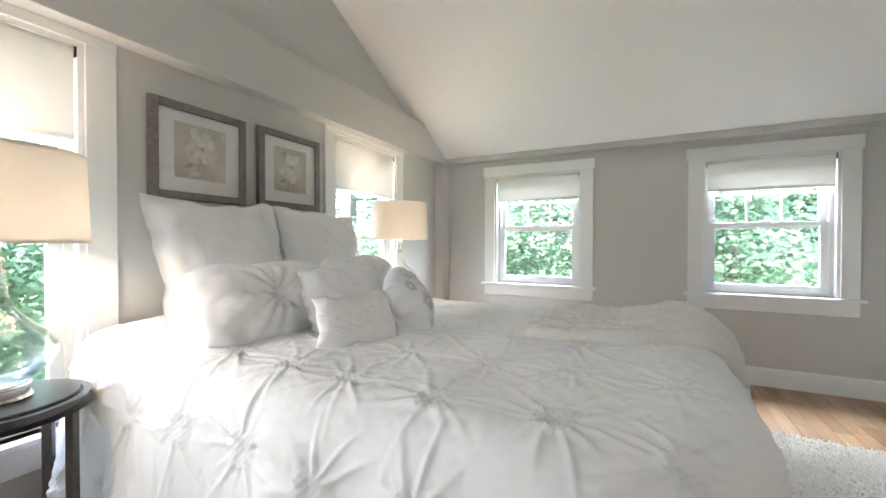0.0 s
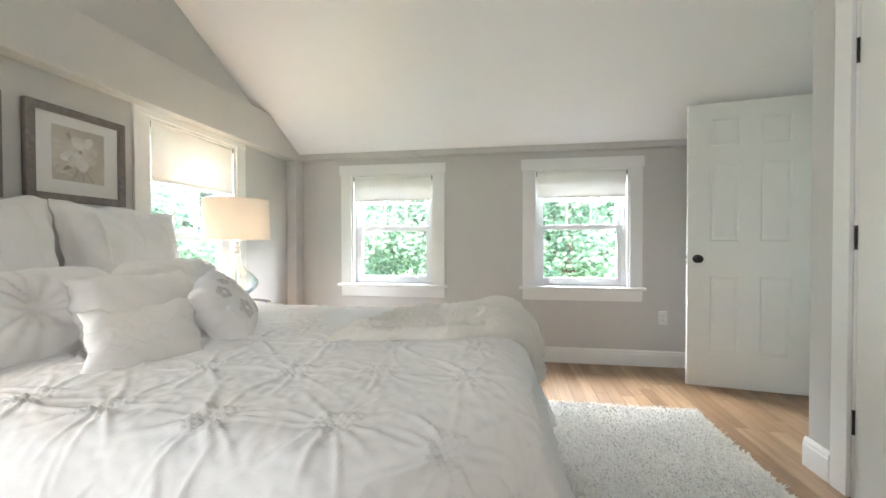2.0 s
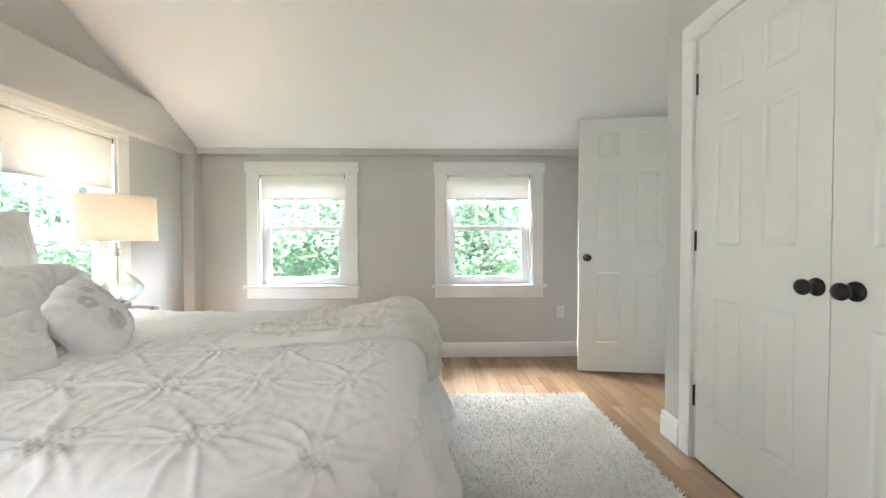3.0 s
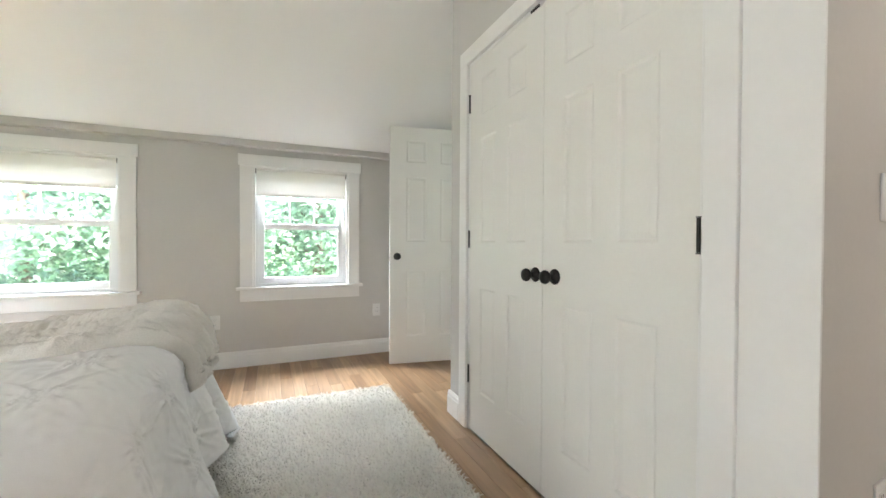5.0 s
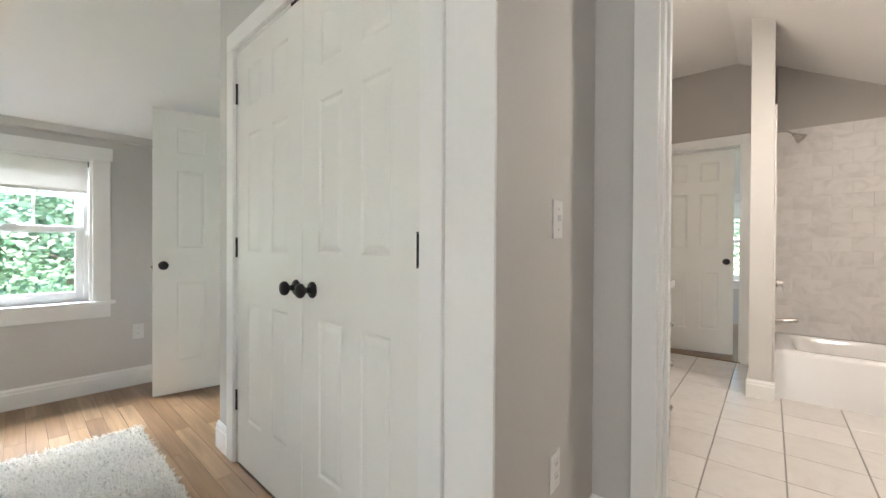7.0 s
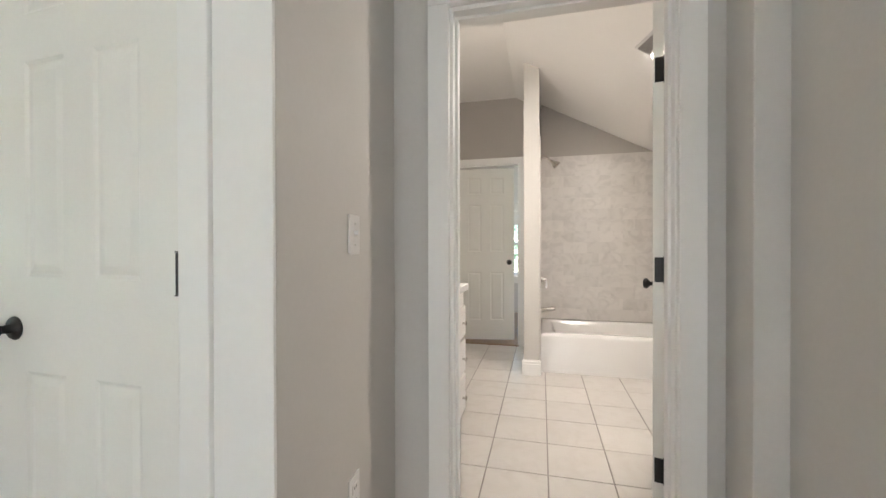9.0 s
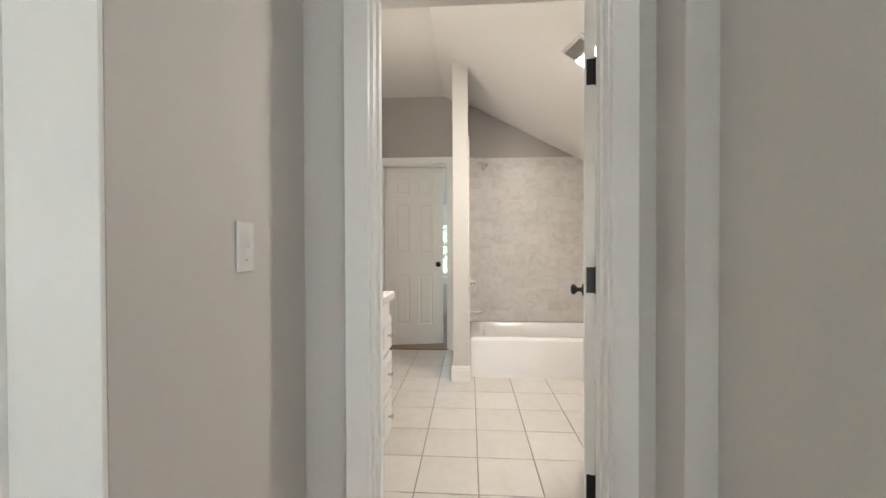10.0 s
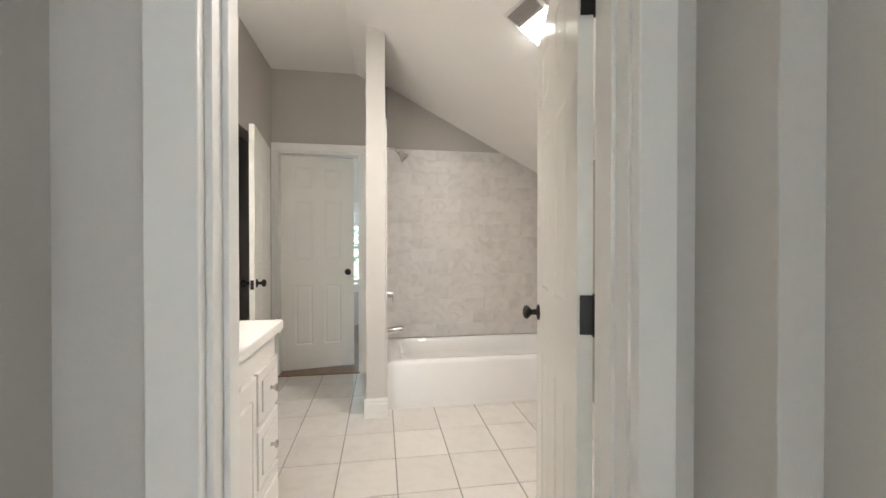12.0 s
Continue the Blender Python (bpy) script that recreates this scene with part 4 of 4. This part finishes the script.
def table_lamp(m, rise, power):
    t = thing("table_lamp", "lit table lamp with a clear glass base and linen drum shade", "lamp", m, "lamps beside the bed")
    part("foot", lathe([(0.001, 0), (0.072, 0), (0.074, 0.004), (0.070, 0.012), (0.066, 0.014), (0.066, 0.034), (0.070, 0.037), (0.068, 0.045), (0.001, 0.046)], 40), CHROME, t, "round silver foot", smooth=False)
    outer = [(0.052, 0.046), (0.075, 0.055), (0.112, 0.080), (0.130, 0.108), (0.127, 0.130), (0.100, 0.162), (0.062, 0.192), (0.038, 0.218), (0.026, 0.245), (0.022, 0.275), (0.020, 0.300)]
    stretch = (rise - 0.07) / 0.300
    outer = [(r, 0.046 + (z - 0.046) * stretch) for r, z in outer]
    inner = [(r - 0.004, z + 0.004) for r, z in outer][::-1]
    part("glass_body", lathe(outer + [(0.017, outer[-1][1])] + inner + [(0.001, 0.051)], 48, ends=False), LAMP_GLASS, t, "clear blown glass body", smooth=True)
    z = outer[-1][1]
    part("neck", lathe([(0.001, z), (0.024, z), (0.024, z + 0.008), (0.015, z + 0.012), (0.015, z + 0.028), (0.021, z + 0.032), (0.021, z + 0.040), (0.012, z + 0.044), (0.012, z + 0.075), (0.001, z + 0.075)], 24), CHROME, t, "silver neck and socket")
    shade = part("shade", lathe([(0.203, rise + 0.005), (0.195, rise + 0.265)], 64, ends=False), SHADE_CLOTH, t, "cream linen drum shade", smooth=True)
    for r, zz in ((0.203, rise + 0.003), (0.1952, rise + 0.258)):
        part("shade_band", lathe([(r - 0.001, zz), (r + 0.0012, zz), (r + 0.0012, zz + 0.009), (r - 0.001, zz + 0.009), (r - 0.001, zz)], 64, ends=False), SHADE_CLOTH, shade)
    part("bulb", lathe([(0.012, z + 0.075), (0.014, z + 0.085), (0.027, z + 0.115), (0.030, z + 0.135), (0.024, z + 0.158), (0.002, z + 0.168)], 20), LENS, t, "glowing bulb", smooth=True)
    lamp("lamp_glow", "POINT", m @ pose(0, 0, z + 0.14), power, (1.0, 0.72, 0.47), radius=0.045)
    return t


TABLE_A, TABLE_B = (-1.15, 0.605, 0.59), (-1.10, 2.60, 0.655)
for (x, y, z), rise in ((TABLE_A, 0.44), (TABLE_B, 0.405)):
    bedside_table(pose(x, y, 0), z)
    table_lamp(pose(x, y, z + 0.008), rise, 0.44)

# ------------------------------------------------------------------ pictures over the bed
def picture(y0, y1, z0, z1, seed, label):
    """Hangs on the west wall; x of the picture runs along world y."""
    w, h = y1 - y0, z1 - z0
    t = thing("framed_picture", label, "picture", pose(X_LEFT, y0, z0, 0, 0, 90), "pictures over the bed")
    f = 0.036
    for a, b, c, d in ((0, f, 0, h), (w - f, w, 0, h), (f, w - f, 0, f), (f, w - f, h - f, h)):
        bm = box(a, b, -0.030, -0.001, c, d, 0.004)
        part("frame_rail", bm, FRAME_WOOD, t)
    part("mat_board", box(f, w - f, -0.016, -0.004, f, h - f), MAT_BOARD, t, "white mat board")
    m0, m1, n0, n1 = 0.105, w - 0.105, 0.10, h - 0.085
    art = part("print", box(m0, m1, -0.0175, -0.015, n0, n1), ART_PAPER, t, "taupe print of pale poppies")
    r = random.Random(seed)

    def petal(cx, cz, length, wide, ang, mat, lift):
        bm = bmesh.new()
        pts = []
        for i in range(22):
            a = 2 * math.pi * i / 22
            s = (1 - math.cos(a)) / 2
            px, pz = length * s, wide / 2 * math.sin(a) * (0.55 + 0.45 * s) * (1 + 0.10 * math.sin(5 * a + ang))
            q = Matrix.Rotation(ang, 2) @ Vector((px, pz))
            pts.append(bm.verts.new((min(max(cx + q.x, m0 + 0.002), m1 - 0.002), -0.0178 - lift, min(max(cz + q.y, n0 + 0.002), n1 - 0.002))))
        bm.faces.new(pts)
        part("painted_petal", bm, mat, art)

    def stalk(points, wide):
        bm = bmesh.new()
        prev = None
        for (x, z) in points:
            pair = (bm.verts.new((x - wide, -0.01775, z)), bm.verts.new((x + wide, -0.01775, z)))
            if prev:
                bm.faces.new((prev[0], prev[1], pair[1], pair[0]))
            prev = pair
        part("painted_stem", bm, STEM, art)

    cx, cz = w * 0.50, h * 0.56
    for k in range(3):
        x = m0 + (m1 - m0) * (0.3 + 0.25 * k)
        stalk([(cx + (x - cx) * (1 - s) * 0.8 + 0.01 * math.sin(s * 4 + k), n0 + 0.003 + (cz - 0.03 - n0) * s) for s in np.linspace(0, 1, 9)], 0.0022)
    for k in range(9):
        petal(m0 + (m1 - m0) * r.random(), n0 + (n1 - n0) * r.uniform(0.05, 0.95), r.uniform(0.03, 0.06), r.uniform(0.015, 0.035), r.uniform(0, 6.28), PETAL_DARK, 0.0002 + 0.0001 * k)
    for k in range(9):
        petal(cx, cz, r.uniform(0.068, 0.10), r.uniform(0.045, 0.072), 2 * math.pi * k / 9 + r.uniform(-0.25, 0.25), PETAL if k % 2 else PETAL_DARK, 0.0012 + 0.0002 * k)
    for k in range(7):
        petal(cx, cz, r.uniform(0.03, 0.05), 0.028, 2 * math.pi * k / 7 + 0.4, PETAL if k % 3 else PETAL_DARK, 0.0031 + 0.0001 * k)
    for k in range(8):
        petal(cx, cz, 0.012, 0.005, 2 * math.pi * k / 8, STEM, 0.0039)
    petal(cx + 0.055 - 0.11 * (seed % 2), cz + 0.085, 0.03, 0.02, -1.2, STEM, 0.0012)
    petal(cx - 0.075, n0 + 0.05, 0.045, 0.022, 0.5, STEM, 0.0008)
    pane = part("pane", box(f, w - f, -0.024, -0.0225, f, h - f), GLASS, t, "picture glass")
    pane.visible_shadow = False


picture(1.106, 1.556, 1.238, 1.672, 4, "poppy print in a grey wood frame above the bed")
picture(1.635, 2.079, 1.244, 1.680, 7, "poppy print with a bud in a grey wood frame")

# ------------------------------------------------------------------ outlets and switch
def outlet(m):
    t = thing("wall_outlet", "white duplex wall outlet on a greige wall", "outlet", m, "wall outlets")
    part("plate", box(-0.036, 0.036, -0.006, 0, -0.0575, 0.0575, 0.003), PLATE, t)
    for z in (-0.02, 0.02):
        face = part("socket", box(-0.017, 0.017, -0.008, -0.005, z - 0.0145, z + 0.0145, 0.002), PLATE, t)
        for x in (-0.006, 0.006):
            part("slot", box(x - 0.001, x + 0.001, -0.0085, -0.0075, z - 0.002, z + 0.007), DARK, face)


outlet(pose(1.95, Y_NORTH, 0.412))
outlet(pose(0.608, Y_NORTH, 0.385))
outlet(SWITCH @ pose(0.365, 0, 0.40))
sw = thing("light_switch", "white toggle light switch with screws", "light switch", SWITCH @ pose(0.372, 0, 1.162))
part("plate", box(-0.036, 0.036, -0.006, 0, -0.0585, 0.0585, 0.003), PLATE, sw)
part("toggle", box(-0.005, 0.005, -0.017, -0.005, -0.002, 0.012, 0.0015), PLATE, sw)
part("toggle_slot", box(-0.0065, 0.0065, -0.0068, -0.0055, -0.014, 0.014), PLATE, sw)
for z in (-0.031, 0.031):
    part("screw", lathe([(0.003, 0), (0.003, 0.0015)], 10, m=pose(0, -0.0055, z, 90)), CHROME, sw)

# ------------------------------------------------------------------ bathroom fittings
tub = thing("bathtub", "white enamel alcove bathtub with a plain apron", "bathtub", ALCOVE)
T0, T1, TV0, TV1, RIM = 2.945, U_TILE, V_RIGHT, -0.542, 0.35
bm = bmesh.new()
rows = []
for inset, z, rr in ((0.0, 0.0, 0.01), (0.0, RIM - 0.03, 0.01), (0.004, RIM - 0.008, 0.012), (0.016, RIM, 0.02), (0.065, RIM, 0.10), (0.080, RIM - 0.012, 0.12), (0.105, RIM - 0.12, 0.13), (0.15, 0.10, 0.14), (0.22, 0.06, 0.12)):
    ring = []
    a0, a1, b0, b1 = T0 + inset, T1 - inset * 0.8, TV0 + inset * 1.4, TV1 - inset * 1.4
    for cx, cy, s in ((a1 - rr, b1 - rr, 0), (a0 + rr, b1 - rr, 90), (a0 + rr, b0 + rr, 180), (a1 - rr, b0 + rr, 270)):
        for k in range(7):
            an = radians(s + 15 * k)
            ring.append(bm.verts.new((cx + rr * math.cos(an), cy + rr * math.sin(an), z)))
    rows.append(ring)
for a, b in zip(rows, rows[1:]):
    for i in range(len(a)):
        j = (i + 1) % len(a)
        bm.faces.new((a[i], a[j], b[j], b[i]))
bm.faces.new(rows[-1])
bmesh.ops.recalc_face_normals(bm, faces=bm.faces[:])
part("tub_shell", bm, PORCELAIN, tub, smooth=True)
part("overflow", lathe([(0.036, 0), (0.034, 0.008), (0.001, 0.011)], 24, m=pose(3.32, TV1 - 0.135, 0.27, 75)), CHROME, tub, "round silver overflow plate")
FACE_V = -0.542
spout = thing("tub_spout", "brushed nickel tub spout on the tiled wall", "tub spout", ALCOVE @ pose(3.30, FACE_V, 0.50))
part("body", lathe([(0.030, 0), (0.030, 0.008), (0.023, 0.012), (0.022, 0.10), (0.018, 0.135), (0.010, 0.142)], 24, m=pose(0, 0, 0, 82)), CHROME, spout, smooth=True)
part("lift_rod", lathe([(0.004, 0), (0.004, 0.025), (0.007, 0.028), (0.007, 0.034), (0.001, 0.036)], 12, m=pose(0, -0.11, 0.005)), CHROME, spout)
valve = thing("shower_valve", "brushed nickel shower valve with a lever", "shower valve", ALCOVE @ pose(3.30, FACE_V, 0.80))
part("escutcheon", lathe([(0.085, 0), (0.084, 0.006), (0.03, 0.012), (0.026, 0.045), (0.001, 0.048)], 32, m=pose(0, 0, 0, 90)), CHROME, valve)
part("lever", box(-0.008, 0.008, -0.058, -0.044, -0.085, 0.01, 0.004), CHROME, valve)
shower = thing("wall_shower", "brushed nickel shower head on a bent arm", "shower head", ALCOVE @ pose(3.30, FACE_V, 1.975))
bm = lathe([(0.028, 0), (0.026, 0.006), (0.010, 0.009)], 20, m=pose(0, 0, 0.02, 90))
for (y0, z0), (y1, z1) in (((0, 0.02), (-0.06, 0.018)), ((-0.06, 0.018), (-0.105, -0.02))):
    ln = math.hypot(y1 - y0, z1 - z0)
    lathe([(0.0085, 0), (0.0085, ln)], 12, bm=bm, m=look((0, y0, z0), (0, y1, z1)) @ pose(0, 0, 0, 180))
part("arm", bm, CHROME, shower)
part("head", lathe([(0.014, 0), (0.016, 0.02), (0.032, 0.045), (0.040, 0.062), (0.040, 0.072), (0.034, 0.075), (0.001, 0.075)], 28, m=look((0, -0.10, -0.016), (0, -0.18, -0.09)) @ pose(0, 0, 0, 180)), CHROME, shower, smooth=True)

van = thing("vanity_cabinet", "white vanity cabinet with drawers and a raised-panel door", "cabinet", ALCOVE)
V0, V1, VF, VB = 0.95, 1.735, -0.075, V_LEFT
part("body", box(V0, V1, VF, VB - 0.002, 0.09, 0.855, 0.002), VANITY, van)
part("toe_kick", box(V0, V1 - 0.01, VF + 0.06, VB - 0.01, 0, 0.09), VANITY, van)
for z0, z1 in ((0.125, 0.345), (0.365, 0.565), (0.585, 0.765)):
    d = part("drawer", box(1.46, V1 - 0.025, VF - 0.018, VF - 0.001, z0, z1, 0.004), VANITY, van)
    part("drawer_field", box(1.495, V1 - 0.06, VF - 0.024, VF - 0.017, z0 + 0.035, z1 - 0.035, 0.004), VANITY, d)
    part("knob", lathe([(0.009, 0), (0.006, 0.006), (0.006, 0.014), (0.014, 0.020), (0.014, 0.026), (0.001, 0.030)], 16, m=pose((1.46 + V1 - 0.025) / 2, VF - 0.022, (z0 + z1) / 2, 90)), CHROME, d, "small chrome knob", smooth=True)
vd = part("cabinet_door", box(V0 + 0.03, 1.44, VF - 0.018, VF - 0.001, 0.125, 0.765, 0.004), VANITY, van)
part("door_field", box(V0 + 0.09, 1.38, VF - 0.024, VF - 0.017, 0.185, 0.705, 0.008), VANITY, vd)
top = tagged(put("countertop", box(V0 - 0.02, V1 + 0.018, VF - 0.03, VB - 0.004, 0.856, 0.896, 0.006), COUNTER), "smooth white vanity countertop", "countertop")
top.matrix_world = ALCOVE

# fan light in the sloping ceiling
LV = -1.25
fan = thing("ceiling_fan_light", "square ceiling fan with a lit lens and a grille", "ceiling light", ALCOVE @ pose(1.87, LV, bath_z(LV), 0, 0, 0) @ pose(0, 0, 0, math.degrees(math.atan(0.52)), 0, 0) @ pose(0, 0, 0, 0, 0, 12))
part("frame", box(-0.13, 0.13, -0.13, 0.13, -0.016, -0.001, 0.005), PLATE, fan)
part("lens", box(-0.105, 0.105, -0.115, 0.02, -0.030, -0.015, 0.006), LENS, fan, "glowing lens")
for k in range(9):
    part("slat", box(-0.105, 0.105, 0.032 + 0.0095 * k, 0.037 + 0.0095 * k, -0.024, -0.014), GROUT, fan)
lamp("fan_lamp", "AREA", fan.matrix_world @ pose(0, -0.05, -0.04), 0.62, (1.0, 0.85, 0.72), size=0.2, size_y=0.12)

# ------------------------------------------------------------------ outside
structure("ground", box(-150, 150, -150, 150, -3.3, -3.1), GRASS, "green lawn under the trees", "ground")


def tree(x, y, height, spread, leaves, seed, low=0.15):
    r = np.random.RandomState(seed)
    t = thing("tree", "broadleaf tree with dense bright green leaves", "tree", pose(x, y, -3.1), "trees outside")
    bm = bmesh.new()

    def limb(a, b, r0, r1):
        ln = (Vector(b) - Vector(a)).length
        lathe([(r0, 0), ((r0 + r1) / 2, ln / 2), (r1, ln)], 8, bm=bm, m=look(a, b) @ pose(0, 0, 0, 180))

    limb((0, 0, 0), (0.2, 0.1, height * 0.45), 0.20, 0.13)
    limb((0.2, 0.1, height * 0.45), (0.1, 0.2, height * 0.9), 0.13, 0.03)
    tips = []
    for k in range(16):
        z = height * r.uniform(0.22, 0.85)
        an = r.uniform(0, 6.28)
        ln = spread * r.uniform(0.6, 1.0)
        tip = (ln * math.cos(an), ln * math.sin(an), z + ln * r.uniform(0.0, 0.5))
        limb((0.15, 0.1, z), tip, 0.05, 0.012)
        tips.append(tip)
    part("trunk", bm, BARK, t)
    n = leaves
    base = np.array(tips)[r.randint(0, len(tips), n)] * r.uniform(0.35, 1.05, (n, 1)) ** np.array([[1, 1, 0.15]])
    centre = base + r.normal(0, 0.38, (n, 3)) * np.array([[1.1, 1.1, 0.8]])
    centre[:, 2] = np.maximum(centre[:, 2], height * low)
    u = r.normal(size=(n, 3))
    u[:, 2] *= 0.5
    u /= np.linalg.norm(u, axis=1, keepdims=True)
    v = np.cross(u, r.normal(size=(n, 3)))
    v /= np.linalg.norm(v, axis=1, keepdims=True)
    s = r.uniform(0.04, 0.085, (n, 1))
    pts = np.stack([centre - u * s, centre + v * s * 0.6, centre + u * s * 1.1, centre - v * s * 0.6], 1).reshape(-1, 3)
    me = bpy.data.meshes.new("crown")
    me.from_pydata(pts.tolist(), [], np.arange(4 * n).reshape(n, 4).tolist())
    me.materials.append(LEAF)
    ob = new("crown", me)
    ob.parent = t


for k, (x, y, h, s) in enumerate(((-3.6, 8.4, 8.5, 2.3), (-0.9, 7.6, 8.0, 2.2), (1.9, 8.0, 8.6, 2.4), (4.8, 8.8, 8.5, 2.4), (3.4, 13.5, 9, 2.6),
                                  (-6.2, 1.0, 8.2, 2.3), (-6.6, 4.4, 8.6, 2.5), (-5.6, 7.0, 8.0, 2.3), (-11, 2.5, 9, 2.6), (-8.0, -2.5, 9, 2.6), (12.0, -1.2, 8.5, 2.4), (12.5, 1.8, 8.5, 2.4))):
    tree(x + (-1.5 if x < -5 else 0), y + (2.0 if y > 5 else 0), h, s, 18000, 100 + k)

# ------------------------------------------------------------------ shag rug
RX0, RX1, RY0, RY1 = 0.45, 1.80, 0.82, 2.88
rug = thing("shag_rug", "ivory shag rug on the oak floor beside the bed", "rug", pose(0, 0, 0))
part("backing", box(RX0, RX1, RY0, RY1, 0.0, 0.008, 0.002), RUG_BACK, rug)
rr = np.random.RandomState(12)
n = 64000
root = np.stack([rr.uniform(RX0 + 0.003, RX1 - 0.003, n), rr.uniform(RY0 + 0.003, RY1 - 0.003, n), np.full(n, 0.006)], -1)
an = rr.uniform(0, 2 * math.pi, n)
lean = rr.uniform(0.006, 0.026, n)
tall = rr.uniform(0.016, 0.034, n)
way = np.stack([np.cos(an), np.sin(an), 0 * an], -1)
across = np.stack([-np.sin(an), np.cos(an), 0 * an], -1) * rr.uniform(0.0018, 0.0032, (n, 1))
mid = root + way * (lean * 0.35)[:, None] + np.stack([0 * an, 0 * an, tall * 0.7], -1)
tip = root + way * lean[:, None] + np.stack([0 * an, 0 * an, tall * rr.uniform(0.75, 1.0, n)], -1)
pts = np.stack([root - across, root + across, mid + across, mid - across, tip + across * 0.6, tip - across * 0.6], 1).reshape(-1, 3)
base = np.arange(n)[:, None] * 6
quads = np.concatenate([base + np.array([[0, 1, 2, 3]]), base + np.array([[3, 2, 4, 5]])]).tolist()
me = bpy.data.meshes.new("pile")
me.from_pydata(pts.tolist(), [], quads)
me.materials.append(RUG)
pile = new("pile", me)
pile.parent = rug
tagged(pile, kind="stuff")

# ------------------------------------------------------------------ floor pieces
floor_ob, bath_floor = bpy.data.objects["floor"], bpy.data.objects["floor_bath"]
BOARD = 0.083
shared = {}


def piece(name, key, make, mat, parent, m):
    if key not in shared:
        me = bpy.data.meshes.new(name)
        bm = make()
        bm.to_mesh(me)
        bm.free()
        me.materials.append(mat)
        shared[key] = me
    ob = new(name, shared[key])
    ob.parent = parent
    ob.matrix_basis = m
    return ob


fr = random.Random(77)
rest = bmesh.new()
strips = int((X_EAST + 0.9 - X_LEFT) / BOARD) + 1
for i in range(strips):
    x = X_LEFT + i * BOARD
    y = Y_SOUTH - fr.uniform(0, 0.6)
    while y < Y_NORTH:
        ln = fr.choice((0.5, 0.7, 0.9, 1.1, 1.4))
        y1 = min(y + ln, Y_NORTH)
        if y1 > Y_SOUTH:
            y0 = max(y, Y_SOUTH)
            if x > 2.85 and y1 < 2.3:
                pass
            elif x > 0.6 and y1 > 0.3 and x < X_EAST + 0.1:
                q = round(y1 - y0, 2)
                piece("board", ("board", q), lambda q=q: box(0.0006, BOARD - 0.0006, 0.0006, q - 0.0006, -0.02, 0.0, 0.0009, segments=1), OAK, floor_ob, pose(x, y0, 0))
            else:
                box(x + 0.0006, min(x + BOARD, X_EAST + 0.9) - 0.0006, y0 + 0.0006, y1 - 0.0006, -0.02, 0.0, bm=rest)
        y = y1 if y1 >= Y_NORTH else y + ln
tagged(part("boards", rest, OAK, floor_ob), kind="stuff")

TS, TV = 0.322, 0.304
for i in range(-3, 9):
    for j in range(-5, 5):
        u, v = 1.628 + TS * i, -0.58 + TV * j
        u0, u1, v0, v1 = max(u, 0.83), min(u + TS, U_DOOR), max(v, V_RIGHT), min(v + TV, V_LEFT)
        if u1 - u0 < 0.02 or v1 - v0 < 0.02:
            continue
        q = (round(u1 - u0, 3), round(v1 - v0, 3))
        piece("tile", ("tile", q), lambda q=q: box(0.003, q[0] - 0.003, 0.003, q[1] - 0.003, -0.008, 0.0, 0.0015, segments=1), TILE, bath_floor, pose(u0, v0, 0.003))

# marble tiles round the tub
def tiled(name, m, width, z0, z1, tw, th, clip):
    back = structure(name, box(0, width, 0.004, 0.011, z0, z1), MARBLE_GROUT, "pale marble wall tiles around the tub", "wall tiles", m)
    row = 0
    z = z0
    while z < z1 - 0.01:
        x = 0.0 if row % 2 == 0 else -tw / 2
        while x < width:
            a0, a1, c1 = max(x, 0), min(x + tw, width), min(z + th, z1)
            if a1 - a0 > 0.01 and clip(a0, a1, c1):
                q = (name, round(a1 - a0, 3), round(c1 - z, 3))
                piece("tile", q, lambda q=q: box(0.0004, q[1] - 0.0004, 0.0, 0.008, 0.0004, q[2] - 0.0004, 0.0007, segments=1), MARBLE, back, pose(a0, 0, z))
            x += tw
        z += th
        row += 1


TUB_BACK = ALCOVE @ pose(U_TILE, -0.542, 0, 0, 0, -90)
tiled("tub_tiles_back", TUB_BACK, 1.558, RIM, 2.085, 0.234, 0.117, lambda a0, a1, z: bath_z(-0.542 - a1) > z - 0.16)
tiled("tub_tiles_end", ALCOVE @ pose(2.835, -0.531, 0, 0, 0, 0) @ pose(0, -0.012, 0), 0.87, 0.0, 2.085, 0.234, 0.117, lambda a0, a1, z: True)
